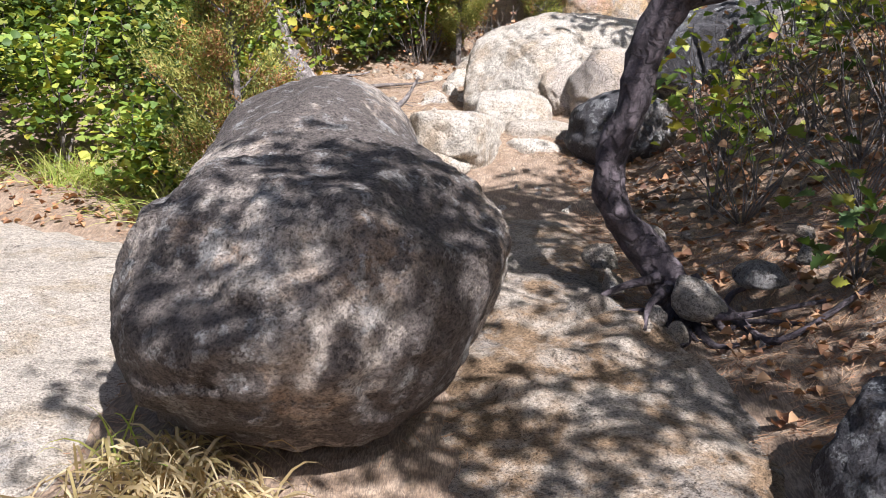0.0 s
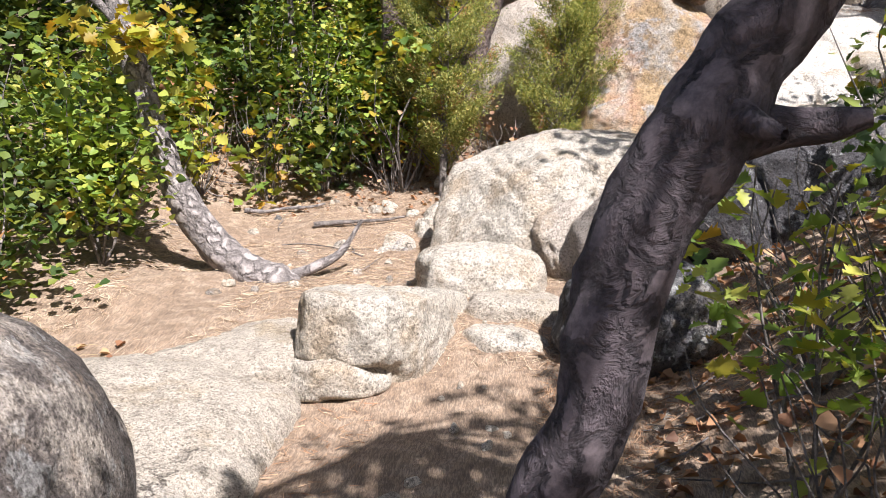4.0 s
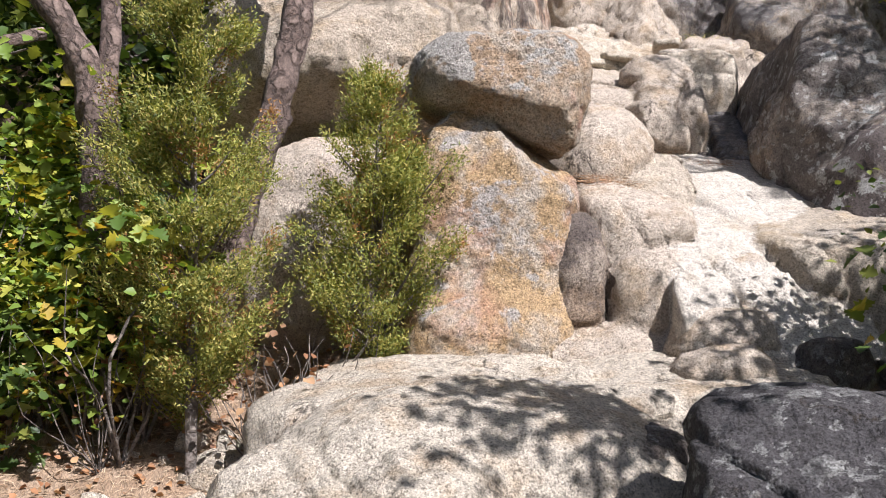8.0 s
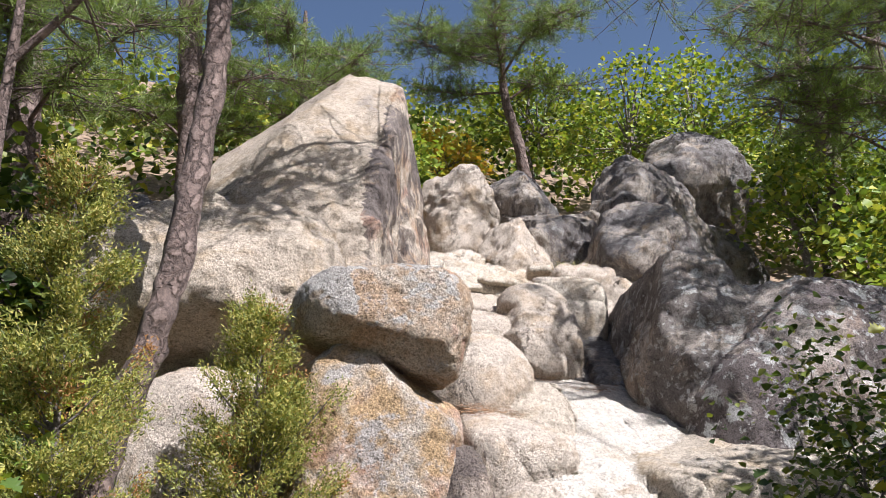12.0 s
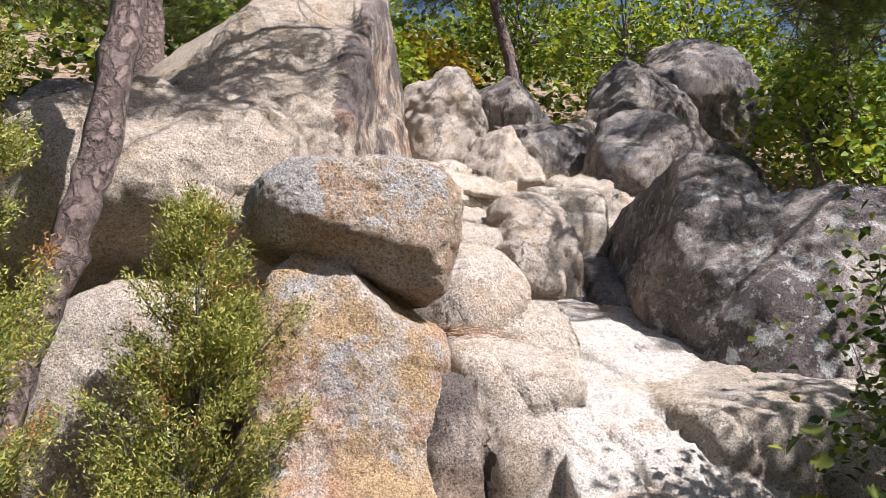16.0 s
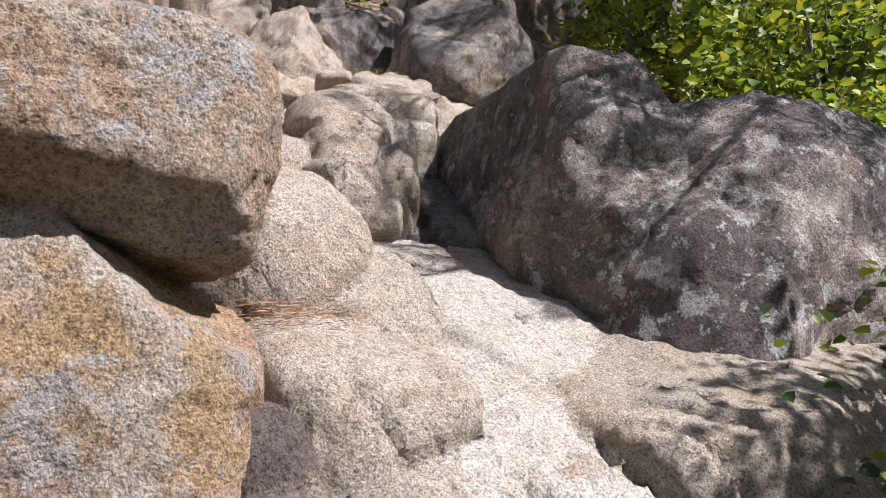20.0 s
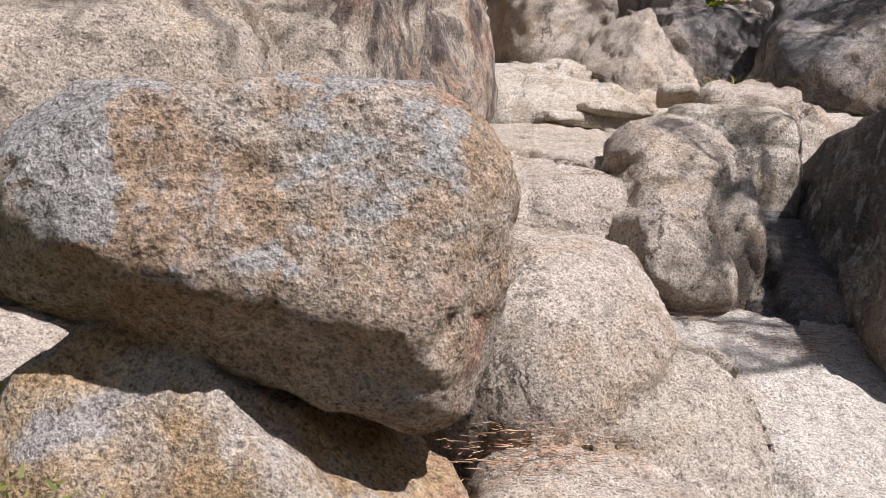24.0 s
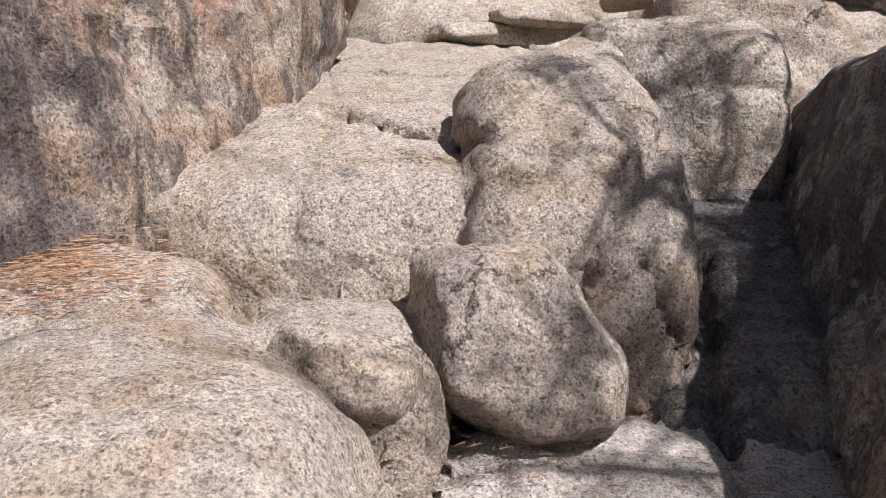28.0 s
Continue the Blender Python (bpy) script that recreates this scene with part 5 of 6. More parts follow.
ridge_pine("flat-topped pine on the skyline", 7.5, 19.6, 4.0, 101, 2.3, 0.5, boughs=9, low=0.62, tufts=260)
ridge_pine("pine behind the leaning slab", 3.2, 19.0, 3.7, 102, 1.6, boughs=9, low=0.3, tufts=200)
ridge_pine("pine above the slab in dense green", 1.2, 17.6, 6.6, 103, 2.0, boughs=13, low=0.2, tufts=240)
ridge_pine("pine crowding the slab's shoulder", -0.7, 15.3, 6.8, 109, 2.0, boughs=13, low=0.2, tufts=240)
ridge_pine("bushy pine beside the slab", -0.9, 13.4, 6.4, 110, 1.8, boughs=12, low=0.3, tufts=220)
ridge_pine("bushy pine at the wood's edge", -3.4, 12.4, 5.2, 111, 1.7, boughs=9, low=0.3)
ridge_pine("pine crowding the upper wood", -1.8, 17.0, 4.4, 104, 1.6, boughs=8, low=0.3)
ridge_pine("pine in the upper wood", -4.2, 15.5, 5.0, 105, 1.7, boughs=8, low=0.3)
ridge_pine("pine half hidden in the upper wood", -2.6, 14.2, 4.6, 106, 1.4, boughs=8, low=0.35)
ridge_pine("dark pine hanging over the boulders", 11.0, 13.8, 5.6, 107, 2.1, 1.0, boughs=9, length=0.2, low=0.4)
over = tree("dark pine spreading over the broad boulder", [(8.3, 9.2, 2.2), (8.0, 9.3, 3.8), (7.6, 9.6, 5.2), (7.4, 9.8, 6.8)], [0.13, 0.11, 0.09, 0.04], B_PINE, "pines on the ridge", seed=112)
pine_boughs(over, [((7.7, 9.5, 4.9), (6.3, 10.3, 5.6), 0.04), ((7.6, 9.6, 5.3), (6.0, 9.6, 6.1), 0.04), ((7.5, 9.7, 5.8), (6.4, 11.2, 6.5), 0.035), ((7.5, 9.7, 6.2), (6.6, 8.6, 6.8), 0.035), ((7.4, 9.8, 6.6), (7.3, 11.2, 7.2), 0.03), ((7.4, 9.8, 6.8), (6.6, 10.2, 7.5), 0.03), ((7.6, 9.6, 5.4), (5.5, 10.9, 6.2), 0.045), ((7.5, 9.7, 6.0), (5.7, 10.4, 6.8), 0.04), ((7.5, 9.7, 5.7), (5.9, 11.6, 6.4), 0.04), ((7.6, 9.6, 5.5), (6.2, 8.6, 6.2), 0.04), ((7.5, 9.7, 6.4), (5.8, 8.7, 7.1), 0.04), ((7.4, 9.8, 6.5), (6.1, 9.9, 7.3), 0.035), ((7.6, 9.6, 5.0), (6.9, 8.9, 5.6), 0.035), ((7.55, 9.65, 5.6), (5.45, 9.8, 6.35), 0.045), ((7.5, 9.7, 6.3), (6.3, 11.9, 7.1), 0.04)], 113, tufts=95, length=0.17, per=18, width=0.006)
high = tree("tall pine reaching over the ridge boulders", [(10.4, 12.4, 3.6), (10.3, 12.6, 5.2), (10.0, 13.0, 6.8), (9.8, 13.2, 8.6)], [0.14, 0.12, 0.09, 0.04], B_PINE, "pines on the ridge", seed=114)
pine_boughs(high, [((10.0, 12.9, 6.6), (8.4, 14.2, 7.2), 0.04), ((9.95, 13.0, 7.0), (7.9, 13.6, 7.7), 0.04), ((9.9, 13.1, 7.4), (8.7, 14.8, 8.2), 0.035), ((9.9, 13.1, 7.8), (8.2, 12.8, 8.4), 0.035), ((9.8, 13.2, 8.2), (9.2, 14.4, 8.9), 0.03), ((9.8, 13.2, 8.4), (10.8, 13.6, 9.0), 0.03), ((10.1, 12.8, 6.2), (9.0, 14.0, 6.6), 0.035), ((9.8, 13.2, 8.3), (6.4, 15.2, 8.9), 0.05), ((9.8, 13.2, 8.4), (6.0, 14.4, 9.1), 0.05), ((9.8, 13.2, 8.5), (7.0, 16.0, 9.2), 0.05)], 115, tufts=110, length=0.19, per=18, width=0.006)
ridge_pine("dark pine on the flank", 11.5, 16.0, 5.5, 108, 2.0, 0.6, boughs=9, length=0.2, low=0.3)
# sunlit trees take the bright leaf, shaded ones the copy darkened for shade
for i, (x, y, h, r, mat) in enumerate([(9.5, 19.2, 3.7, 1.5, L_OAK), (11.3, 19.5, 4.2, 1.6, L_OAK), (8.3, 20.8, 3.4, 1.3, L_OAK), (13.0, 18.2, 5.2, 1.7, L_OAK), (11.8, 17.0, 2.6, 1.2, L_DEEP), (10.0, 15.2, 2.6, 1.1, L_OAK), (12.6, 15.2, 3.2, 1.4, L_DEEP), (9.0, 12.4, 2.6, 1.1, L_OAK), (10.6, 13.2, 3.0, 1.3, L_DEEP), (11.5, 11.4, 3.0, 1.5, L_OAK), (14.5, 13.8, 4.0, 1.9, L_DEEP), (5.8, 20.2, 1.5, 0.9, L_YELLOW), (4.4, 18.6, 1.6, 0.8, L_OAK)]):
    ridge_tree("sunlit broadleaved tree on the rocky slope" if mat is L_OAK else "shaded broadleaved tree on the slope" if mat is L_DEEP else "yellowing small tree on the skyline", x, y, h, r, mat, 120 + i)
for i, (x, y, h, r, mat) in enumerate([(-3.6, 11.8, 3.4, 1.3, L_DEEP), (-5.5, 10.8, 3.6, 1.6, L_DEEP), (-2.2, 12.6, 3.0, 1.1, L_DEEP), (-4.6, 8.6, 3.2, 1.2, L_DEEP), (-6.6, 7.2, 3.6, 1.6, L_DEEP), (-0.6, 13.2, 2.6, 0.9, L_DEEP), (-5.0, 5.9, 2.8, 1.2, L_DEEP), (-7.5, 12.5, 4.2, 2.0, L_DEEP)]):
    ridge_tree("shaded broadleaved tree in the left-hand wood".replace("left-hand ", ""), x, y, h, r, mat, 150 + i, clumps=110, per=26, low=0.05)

# unseen trees beside and behind the start, added so their crowns shade the path
for i, (x, y, z, r, n) in enumerate([(2.8, 0.4, 4.2, (1.5, 1.3, 0.7), 56), (1.5, -0.1, 4.3, (0.75, 0.75, 0.45), 26), (4.1, 1.7, 4.4, (1.1, 1.2, 0.6), 36), (5.7, 6.9, 5.2, (1.3, 0.9, 0.6), 60), (6.7, 7.3, 5.4, (1.2, 0.9, 0.6), 50), (4.3, 3.6, 4.4, (1.3, 1.5, 0.8), 44), (5.3, 6.2, 5.0, (1.1, 1.2, 0.7), 50), (3.3, 6.4, 5.0, (0.75, 0.6, 0.45), 30)]):
    g = on_ground(x + 1.0, y - 0.4, -0.1)
    t = tree("unseen slender oak added to shade the path", [(x + 1.0, y - 0.4, g), (x + 0.8, y - 0.3, g + 1.6), (x + 0.3, y, z)], [0.1, 0.08, 0.04], B_DARK, "oaks beside the path", seed=170 + i, n=20)
    broad_crown(t, (x, y, z), r, n, 30, 0.09, L_OAK, 180 + i, 0.17, True, start=(x + 0.3, y, z))

# junipers
juniper("dense olive juniper with rusty dead sprigs", 0.08, 10.25, 0.95, 2.75, 0.46, 201, 0.07, 66000, (0.05, 0))
juniper("loose juniper leaning against the pillar", 1.08, 10.72, 1.15, 1.95, 0.46, 202, 0.05, 44000, (0.1, 0))
juniper("juniper with brown dying sprays beside the boulder", -1.18, 5.0, -0.05, 1.95, 0.42, 203, 0.30, 56000)
juniper("small scraggy juniper under the larger one", 0.05, 10.55, 0.95, 1.1, 0.32, 204, 0.12, 16000)

# understorey on the left
rs = np.random.default_rng(77)
for i in range(46):
    x = rs.uniform(-5.2, -0.2)
    y = rs.uniform(10.35, 12.4) + 0.20 * (x + 2) * (x < -2) - 1.6 * smooth(-1.6, -3.6, x)
    h = rs.uniform(0.7, 1.7)
    kind = i % 5
    mat = (L_OAK, L_DEEP, L_OAK, L_OAK, L_DEEP)[kind]
    shrub("leafy understorey shrub with bare lower stems", x, y, h, rs.uniform(0.3, 0.5), mat, 300 + i, clumps=34, per=16, size=(0.05, 0.07, 0.115, 0.045, 0.10)[kind], lobed=kind in (2, 4), yellow=0.28 if kind == 2 else 0.06, spread=0.08)
for i, (x, y, h) in enumerate([(-2.6, 9.4, 0.9), (-2.0, 9.9, 0.9), (-1.5, 10.3, 1.0), (-0.9, 10.5, 1.0), (-0.4, 10.4, 0.9), (0.45, 10.3, 0.8), (-3.0, 8.8, 0.9), (0.7, 10.5, 0.7)]):
    shrub("dry brown twigs under the shrubs", x, y, h, 0.45, L_LITTER, 360 + i, stems=18, clumps=16, per=4, size=0.045, group="dry twigs in the understorey", name="twig_tangle", thick=0.004)
for i, (x, y, h) in enumerate([(-0.55, 10.65, 1.1), (-0.75, 10.75, 0.8), (-0.85, 11.3, 1.4), (-1.5, 10.2, 0.75), (-2.0, 9.6, 0.8), (-2.2, 8.8, 0.8)]):
    shrub("broad-leaved oak sprout turning yellow", x, y, h, 0.3, L_OAK, 350 + i, stems=4, clumps=14, per=6, size=0.13, lobed=True, yellow=0.35, spread=0.09)
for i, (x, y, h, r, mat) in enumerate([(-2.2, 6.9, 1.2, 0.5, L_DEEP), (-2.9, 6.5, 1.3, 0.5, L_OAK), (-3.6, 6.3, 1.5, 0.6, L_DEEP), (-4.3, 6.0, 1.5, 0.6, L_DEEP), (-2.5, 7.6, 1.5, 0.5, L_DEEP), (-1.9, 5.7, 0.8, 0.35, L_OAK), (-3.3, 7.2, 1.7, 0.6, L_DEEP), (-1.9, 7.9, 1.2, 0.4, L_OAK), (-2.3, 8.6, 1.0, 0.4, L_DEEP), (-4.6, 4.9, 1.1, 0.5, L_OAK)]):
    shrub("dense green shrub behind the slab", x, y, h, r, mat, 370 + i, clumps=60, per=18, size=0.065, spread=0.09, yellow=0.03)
for i in range(16):
    x = rs.uniform(-4.6, -1.5)
    grass_clump("long arching green grass at the slab's edge", x, rs.uniform(5.7, 6.3) - 0.15 * (x + 1.5), 70, 0.62, L_GRASS, 400 + i, spread=0.09, droop=0.55)
grass_clump("tall pale grass beside the boulder", -1.55, 5.2, 130, 0.75, L_GRASS, 420, spread=0.10, droop=0.5)
grass_clump("dry straw-coloured grass at the boulder's foot", -0.80, 2.42, 210, 0.48, L_STRAW, 421, z0=-0.13, spread=0.11, droop=0.9, width=0.014, lean=(0.1, -0.30, -0.1))
grass_clump("dry straw-coloured grass under the boulder", -0.50, 2.28, 110, 0.34, L_STRAW, 422, z0=-0.14, spread=0.07, droop=0.95, width=0.011, lean=(0.15, -0.35, -0.2))
grass_clump("few green stems beside the boulder", -1.02, 2.6, 14, 0.5, L_GRASS, 423, z0=-0.16, spread=0.05, droop=0.5)
grass_clump("yellowing grass tuft in the gully head", 5.75, 15.4, 160, 0.7, L_STRAW, 424, z0=4.35, spread=0.14, droop=0.6)
grass_clump("green grass tuft in the gully head", 5.85, 15.3, 90, 0.6, L_GRASS, 425, z0=4.38, spread=0.12, droop=0.55)

# right-hand bank: oak sprouts, bare twigs
for i, (x, y, h, r, n) in enumerate([(1.92, 3.75, 0.62, 0.22, 9), (1.95, 5.95, 0.9, 0.35, 14), (1.68, 5.2, 1.3, 0.26, 17), (2.35, 5.5, 1.2, 0.45, 16), (3.0, 4.5, 1.2, 0.5, 20), (2.6, 6.6, 1.4, 0.5, 26), (3.2, 5.8, 1.6, 0.6, 36), (3.7, 4.2, 1.7, 0.6, 40), (3.4, 7.4, 1.6, 0.6, 40), (2.8, 3.3, 0.8, 0.4, 12), (4.2, 6.4, 1.8, 0.7, 50), (4.4, 5.0, 1.8, 0.7, 50), (3.3, 8.4, 1.2, 0.4, 30), (4.0, 8.6, 1.5, 0.4, 36)]):
    shrub("oak sprouts with large toothed leaves", x, y, h, r, L_OAK if i % 3 else L_DEEP, 450 + i, stems=6, clumps=n, per=7, size=0.095, lobed=True, yellow=0.10, spread=0.10, group="oak sprouts on the bank", thick=0.007)
for i, (x, y, h, r) in enumerate([(1.75, 4.85, 0.7, 0.55), (2.2, 4.4, 0.7, 0.6), (2.0, 6.2, 0.8, 0.5), (2.7, 5.3, 1.0, 0.7), (2.4, 4.9, 0.8, 0.6), (2.9, 5.0, 0.9, 0.7), (2.2, 5.7, 0.9, 0.6)]):
    shrub("tangle of bare grey twigs", x, y, h, r, L_LITTER, 480 + i, stems=20, clumps=8, per=3, size=0.05, group="bare twigs on the bank", name="twig_tangle", thick=0.0045)
for i, (x, y, h) in enumerate([(-1.75, 5.75, 0.9), (-1.95, 6.0, 1.0), (-2.2, 6.2, 0.9), (-1.85, 6.3, 1.35), (-2.6, 6.5, 0.9), (-2.0, 5.6, 0.75), (-3.0, 6.8, 0.9), (-3.5, 6.9, 0.9), (-2.4, 6.1, 0.8)]):
    grass_clump("tall pale arching grass beside the boulder", x, y, 130, h, L_GRASS if i % 3 else L_STRAW, 430 + i, spread=0.10, droop=0.6, width=0.009, z0=-0.05)
shrub("dark-leaved bush hanging beside the ramp", 4.1, 9.1, 1.55, 0.5, L_DEEP, 490, stems=9, clumps=90, per=16, size=0.05, spread=0.09, z0=1.3)
shrub("dark-leaved bush below the broad boulder", 5.1, 9.3, 1.6, 0.6, L_DEEP, 491, stems=9, clumps=80, per=16, size=0.055, spread=0.09)
shrub("bush in front of the broad boulder", 6.6, 10.6, 1.2, 0.6, L_OAK, 492, stems=9, clumps=70, per=14, size=0.06, spread=0.1)
shrub("bushy growth beyond the broad boulder", 7.6, 11.4, 1.8, 0.8, L_OAK, 493, stems=9, clumps=80, per=16, size=0.08, spread=0.12)


# far woods on the hillside
def far_woods(label, n, x0, x1, y0, y1, h, size, mat, seed, keep_out=None):
    rng = np.random.default_rng(seed)
    x, y = rng.uniform(x0, x1, n), rng.uniform(y0, y1, n)
    k = np.ones(n, dtype=bool) if keep_out is None else ~keep_out(x, y)
    x, y = x[k], y[k]
    g = ground_full(x, y)
    c = np.stack([x, y, g + rng.uniform(0.05, 1, len(x)) * h * (0.6 + 0.4 * fbm(np.stack([x, y, 0 * x], 1) * 0.5, 2, seed))], 1)
    p = np.repeat(c, 9, 0) + rng.normal(size=(len(c) * 9, 3)) * 0.24
    tagged(new("far_woods", leaves(rng, p, size, mat, "far_woods")), label, "woods", kind="stuff")


# L_DEEP colours the woods' shaded leaves dark, L_OAK the sunlit ones bright
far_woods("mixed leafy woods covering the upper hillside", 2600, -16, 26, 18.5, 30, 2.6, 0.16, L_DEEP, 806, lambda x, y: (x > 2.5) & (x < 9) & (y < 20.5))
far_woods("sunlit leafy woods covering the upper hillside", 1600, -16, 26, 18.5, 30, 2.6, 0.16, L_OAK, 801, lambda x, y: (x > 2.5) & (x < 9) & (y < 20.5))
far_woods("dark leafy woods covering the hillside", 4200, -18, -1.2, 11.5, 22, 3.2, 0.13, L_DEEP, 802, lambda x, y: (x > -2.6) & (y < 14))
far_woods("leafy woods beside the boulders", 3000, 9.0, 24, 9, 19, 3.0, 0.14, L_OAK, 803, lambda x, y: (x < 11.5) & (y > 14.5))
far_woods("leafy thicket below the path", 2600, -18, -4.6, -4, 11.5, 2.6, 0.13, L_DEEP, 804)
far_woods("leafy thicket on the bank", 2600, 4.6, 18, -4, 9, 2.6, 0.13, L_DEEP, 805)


# ---- stones, litter and twigs ----
def stone(label, x, y, z, rx, ry, rz, mat, seed, rot=(0, 0, 0), group="loose stones", sub=4):
    return rock(label, mat, [blob(x, y, z, rx, ry, rz, rot, 2.8)], seed=seed, amp=0.12 * min(rx, ry, rz), freq=0.5 / min(rx, ry, rz), sub=sub, soft=0.03, facets=16, chip=(0.12, 0.42), rough=0.001, name="stone", category="stone", group=group)


G_STONE = granite("granite_field_stone", (0.46, 0.40, 0.33), (0.42, 0.33, 0.24), (0.28, 0.26, 0.24), 0.55, 0.55)
for i, (x, y, z, a, b, c) in enumerate([(0.76, 3.90, -0.09, 0.15, 0.11, 0.10), (0.90, 4.15, 0.03, 0.09, 0.07, 0.05), (1.26, 3.84, 0.07, 0.12, 0.10, 0.11), (1.56, 3.93, 0.14, 0.11, 0.09, 0.07), (1.78, 4.0, 0.22, 0.05, 0.04, 0.05), (0.88, 4.42, 0.10, 0.10, 0.08, 0.06), (1.16, 4.5, 0.18, 0.09, 0.06, 0.04), (1.04, 3.82, -0.03, 0.06, 0.05, 0.06), (1.12, 3.72, -0.10, 0.05, 0.05, 0.06), (1.35, 4.45, 0.2, 0.04, 0.04, 0.03), (1.9, 4.3, 0.26, 0.05, 0.05, 0.04), (0.98, 3.74, -0.1, 0.05, 0.04, 0.05)]):
    stone("angular grey stone among the tree's roots", x, y, z, a * 1.3, b * 1.3, c * 1.25, G_STONE, 900 + i, (10 * math.sin(i), 8 * math.cos(i * 2), 37 * i), "stones round the crooked tree")
stone("flat tan stone set in the dirt", -0.22, 9.15, 0.49, 0.19, 0.16, 0.10, G_PALE, 920, (12, 0, 20))
stone("crumbling pale outcrop in the dirt", 0.12, 9.95, 0.72, 0.24, 0.22, 0.18, G_PALE, 921)
stone("pale stone beside the big boulder", 0.22, 9.3, 0.55, 0.13, 0.12, 0.12, G_PALE, 922)
stone("small stone behind the step", 0.30, 7.75, 0.48, 0.09, 0.07, 0.07, G_STONE, 923)
rg = np.random.default_rng(930)
for i in range(44):
    x, y = rg.uniform(-1.7, 0.35), rg.uniform(7.5, 10.6)
    r = rg.uniform(0.02, 0.055)
    stone("small pale stone in the dirt", x, y, on_ground(x, y, r * 0.25), r * 1.3, r, r * 0.75, G_PALE if i % 3 else G_STONE, 931 + i, (0, 0, 50 * i), "small stones in the dirt", 3)
for i in range(34):
    x, y = rg.uniform(1.15, 2.6), rg.uniform(2.6, 6.5)
    r = rg.uniform(0.018, 0.05)
    stone("small grey stone on the bank", x, y, on_ground(x, y, r * 0.2), r * 1.3, r, r * 0.7, G_STONE, 980 + i, (0, 0, 50 * i), "small stones on the bank", 3)
for i in range(26):
    x, y = rg.uniform(0.35, 1.3), rg.uniform(5.6, 7.2)
    r = rg.uniform(0.015, 0.045)
    stone("stone chip on the worn path", x, y, on_ground(x, y, r * 0.3), r * 1.3, r, r * 0.7, G_PALE, 1020 + i, (0, 0, 50 * i), "stone chips on the path", 3)
for i in range(22):
    x, y = rg.uniform(1.6, 3.4), rg.uniform(9.75, 10.35)
    r = rg.uniform(0.015, 0.045)
    stone("stone chip on the terrace", x, y, on_ground(x, y, r * 0.3), r * 1.3, r, r * 0.7, G_PALE, 1050 + i, (0, 0, 50 * i), "stone chips on the terrace", 3)

for i, (x, y, r) in enumerate([(-0.17, 9.24, 0.189), (0.21, 10.26, 0.21), (0.0, 9.49, 0.121), (-0.5, 10.06, 0.083), (-0.38, 10.2, 0.079), (-0.13, 9.93, 0.063), (-1.19, 10.08, 0.054), (0.37, 9.99, 0.129), (0.04, 10.6, 0.122), (-0.61, 9.23, 0.059), (-0.38, 10.04, 0.07), (0.03, 9.66, 0.12), (0.27, 10.57, 0.108)]):
    stone("pale tan rock fragment bedded in the trodden dirt", x, y, on_ground(x, y, r * 0.25), r * 1.2, r * 0.95, r * 0.6, G_PALE, 1075 + i, (8 * math.sin(i * 3), 6, 47 * i), "rock fragments in the dirt", 4)


def litter(label, name, n, x0, x1, y0, y1, length, width, mat, seed, clumpy=0.15):
    """Needles lying on the soil, thicker in drifts."""
    rng = np.random.default_rng(seed)
    x, y = rng.uniform(x0, x1, n), rng.uniform(y0, y1, n)
    k = fbm(np.stack([x, y, 0 * x], 1) * 1.7, 3, seed) > -clumpy - rng.uniform(0, 0.4, n)
    x, y = x[k], y[k]
    z = ground_full(x, y) + rng.uniform(0.004, 0.014, len(x))
    a = rng.uniform(0, 2 * math.pi, len(x))
    gx1, gy1 = x + np.cos(a) * 0.05, y + np.sin(a) * 0.05
    rise = (ground_full(gx1, gy1) - ground_full(x, y)) / 0.05
    d = np.stack([np.cos(a), np.sin(a), rise + rng.normal(size=len(x)) * 0.12], 1)
    tagged(new(name, blades(rng, np.stack([x, y, z], 1), d, length, width, 0.0, mat, name, seg=1)), label, "litter", kind="stuff")


litter("reddish fallen pine needles on the bank", "needle_litter", 34000, 0.9, 3.6, 1.4, 7.2, 0.09, 0.004, L_NEEDLE, 1101)
litter("tan fallen pine needles on the dirt", "needle_litter", 34000, -3.0, 1.3, 6.6, 11.2, 0.08, 0.0035, L_TAN, 1102)
litter("fallen pine needles on the terrace", "needle_litter", 9000, 0.4, 4.2, 9.3, 10.6, 0.08, 0.0035, L_NEEDLE, 1103)
litter("fallen pine needles at the slab's edge", "needle_litter", 12000, -4.5, 0.2, 1.2, 6.6, 0.08, 0.0035, L_NEEDLE, 1104)



def crevice_litter(label, n, x0, x1, y0, y1, height, seed):
    """Needles caught on rock; height(x, y) is the rock's surface."""
    rng = np.random.default_rng(seed)
    x, y = np.clip(rng.normal((x0 + x1) / 2, (x1 - x0) / 4, n), x0, x1), np.clip(rng.normal((y0 + y1) / 2, (y1 - y0) / 4, n), y0, y1)
    a = rng.uniform(0, 2 * math.pi, n)
    d = np.stack([np.cos(a), np.sin(a), rng.normal(size=n) * 0.04], 1)
    tagged(new("needle_litter", blades(rng, np.stack([x, y, height(x, y) + rng.uniform(0.0, 0.010, n)], 1), d, 0.05, 0.0025, 0.0, L_NEEDLE, "needle_litter", seg=1)), label, "litter", kind="stuff")


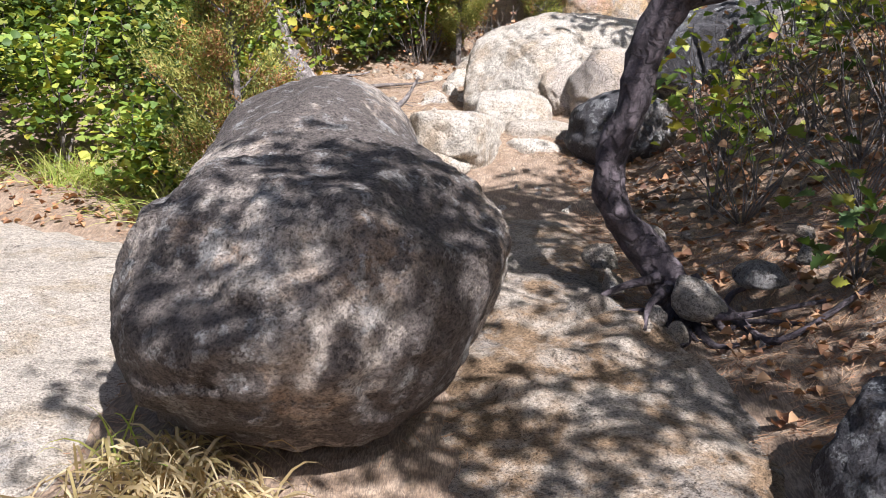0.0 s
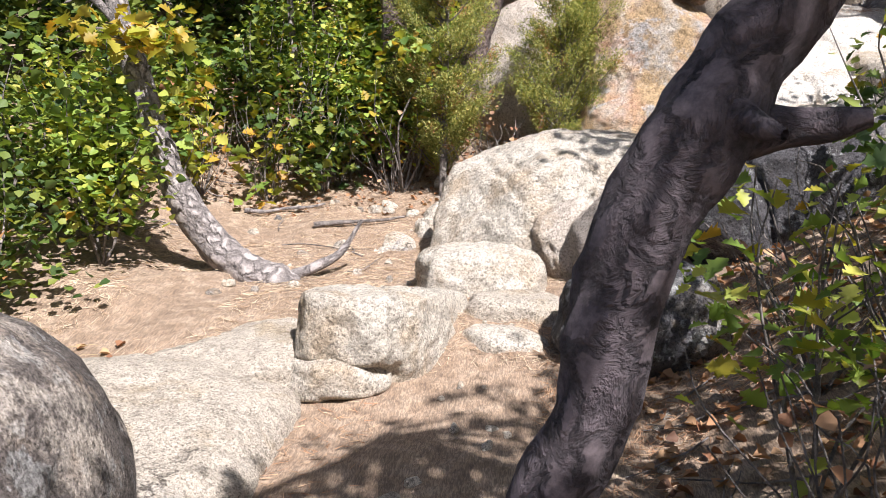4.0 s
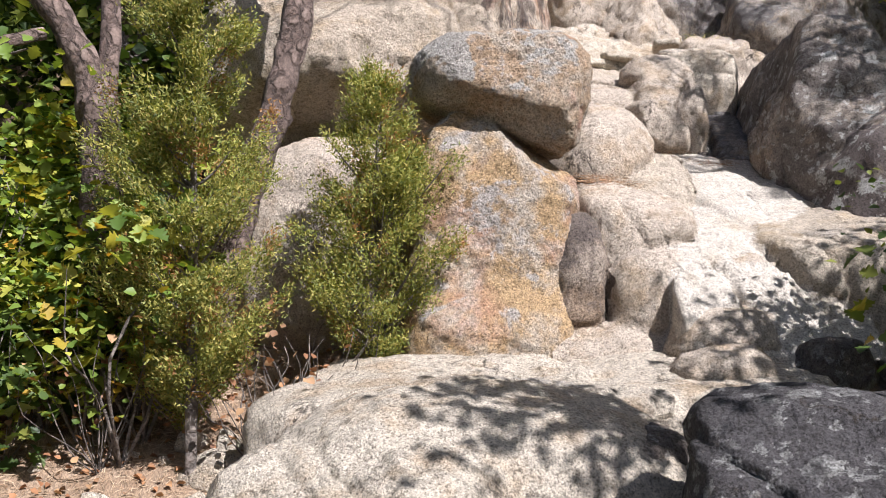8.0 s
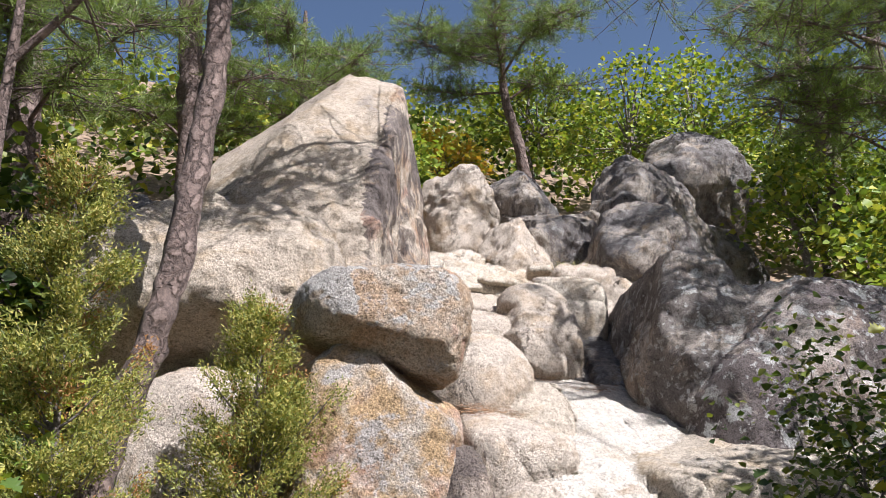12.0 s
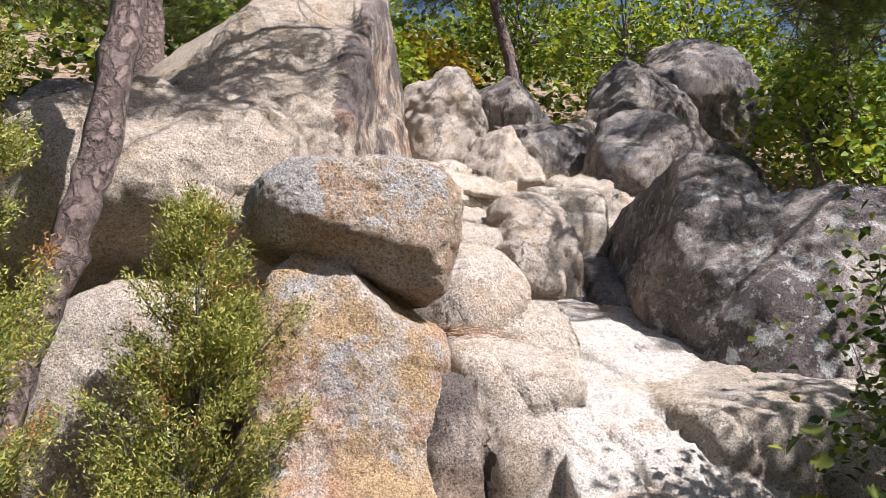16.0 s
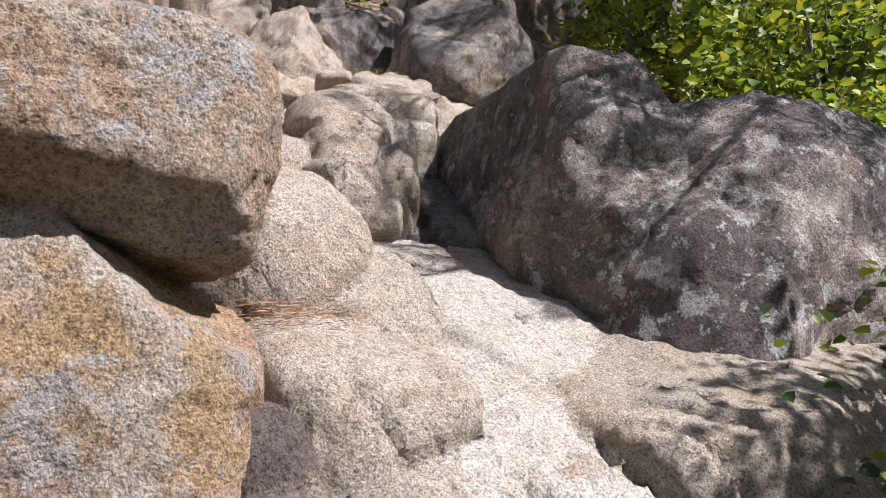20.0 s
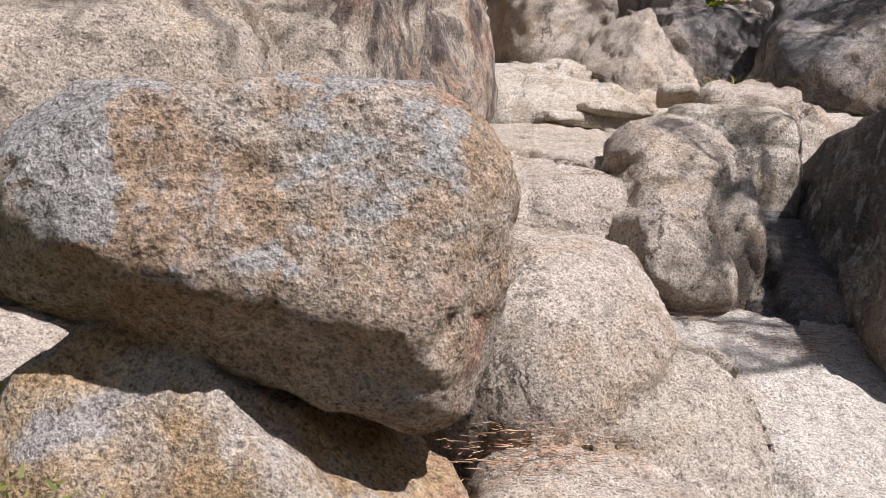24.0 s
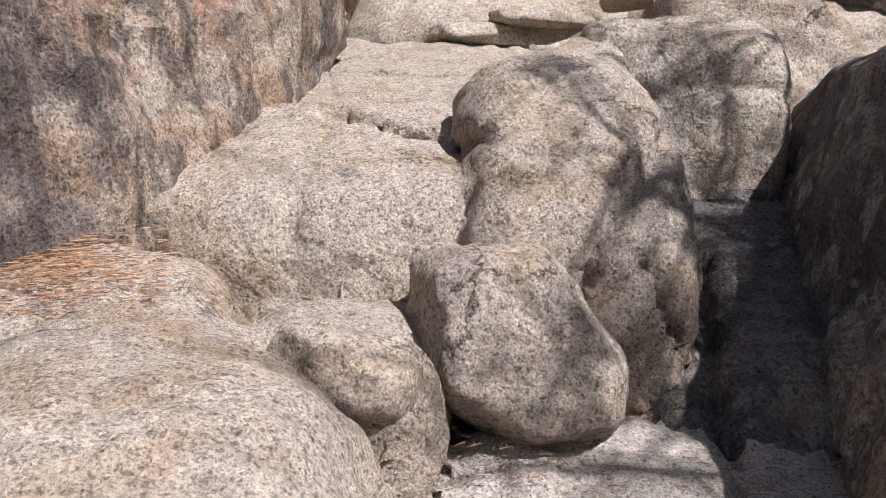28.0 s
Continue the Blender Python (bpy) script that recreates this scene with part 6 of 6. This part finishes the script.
crevice_litter("pine needles caught in the crevice before the dome", 500, 2.50, 3.02, 11.02, 11.32, lambda x, y: 2.49 + 0.36 * (y - 11.2) - 0.05 * (x - 2.9), 1106)
crevice_litter("pine needles at the foot of the gully", 300, 3.95, 4.5, 11.9, 12.3, lambda x, y: 2.68 + 0.30 * (y - 12.0), 1107)
crevice_litter("pine needles under the sheared boulder", 150, 3.55, 4.1, 12.15, 12.4, lambda x, y: 2.78 + 0.4 * (y - 12.2), 1108)
rock("low pale ledge strewn with needles below the stained wall", G_CLIFF, [blob(2.68, 12.72, 3.045, 0.46, 0.38, 0.20, (18, 10, 0), 4), blob(2.48, 12.40, 2.82, 0.42, 0.42, 0.30, (8, 0, 0), 3)], seed=73, amp=0.015, facets=3, name="rock_ledge", category="ledge")
crevice_litter("pine needles on the ledge below the stained wall", 2600, 2.40, 2.98, 12.45, 12.98, lambda x, y: 3.272 + 0.33 * (y - 12.72) - 0.17 * (x - 2.68), 1109)


def leaf_litter(label, n, x0, x1, y0, y1, size, mat, seed):
    rng = np.random.default_rng(seed)
    x, y = rng.uniform(x0, x1, n), rng.uniform(y0, y1, n)
    p = np.stack([x, y, ground_full(x, y) + 0.02], 1)
    tagged(new("leaf_litter", leaves(rng, p, size, mat, "leaf_litter", up=2.2, fold=0.35)), label, "litter", kind="stuff")


leaf_litter("curled brown leaves on the bank", 2600, 1.3, 4.2, 1.8, 7.6, 0.055, L_LITTER, 1111)
leaf_litter("curled brown leaves under the shrubs", 1300, -4.5, 1.3, 9.9, 11.8, 0.04, L_LITTER, 1112)
leaf_litter("scattered brown leaves at the slab's edge", 500, -4.5, -1.2, 5.2, 6.8, 0.05, L_LITTER, 1113)


def fallen_twig(x, y, length, r, ang, seed, label="thin grey twig fallen on the litter"):
    rng = np.random.default_rng(seed)
    pts = []
    for k in range(5):
        u = length * k / 4
        px, py = x + math.cos(ang) * u + rng.normal() * 0.03 * length, y + math.sin(ang) * u + rng.normal() * 0.03 * length
        pts.append((px, py, on_ground(px, py, r + 0.006 + abs(rng.normal()) * 0.012)))
    line = spline(pts, 12)
    base = line[0].copy()
    v, q, uv = tube(line - base, np.linspace(r, r * 0.45, 12), 7, 0.15, seed)
    ob = new("fallen_twig", mesh_of("fallen_twig", v, q, B_GREY if seed % 2 else B_TWIG, uv))
    ob.location = base
    return tagged(ob, label, "twig", "fallen twigs")


for i in range(40):
    fallen_twig(rg.uniform(1.4, 3.2), rg.uniform(2.8, 6.8), rg.uniform(0.25, 0.8), rg.uniform(0.003, 0.008), rg.uniform(0, 6.28), 1200 + i)
for i in range(26):
    fallen_twig(rg.uniform(-2.6, 0.5), rg.uniform(8.2, 10.9), rg.uniform(0.2, 0.7), rg.uniform(0.003, 0.009), rg.uniform(0, 6.28), 1250 + i)
fallen_twig(-0.9, 9.55, 0.75, 0.022, 0.35, 1290, "weathered root across the dirt")
fallen_twig(-1.6, 9.9, 0.7, 0.02, 0.2, 1291, "weathered root across the dirt")
fallen_twig(0.05, 10.25, 0.4, 0.016, -0.3, 1292, "weathered root under the juniper")
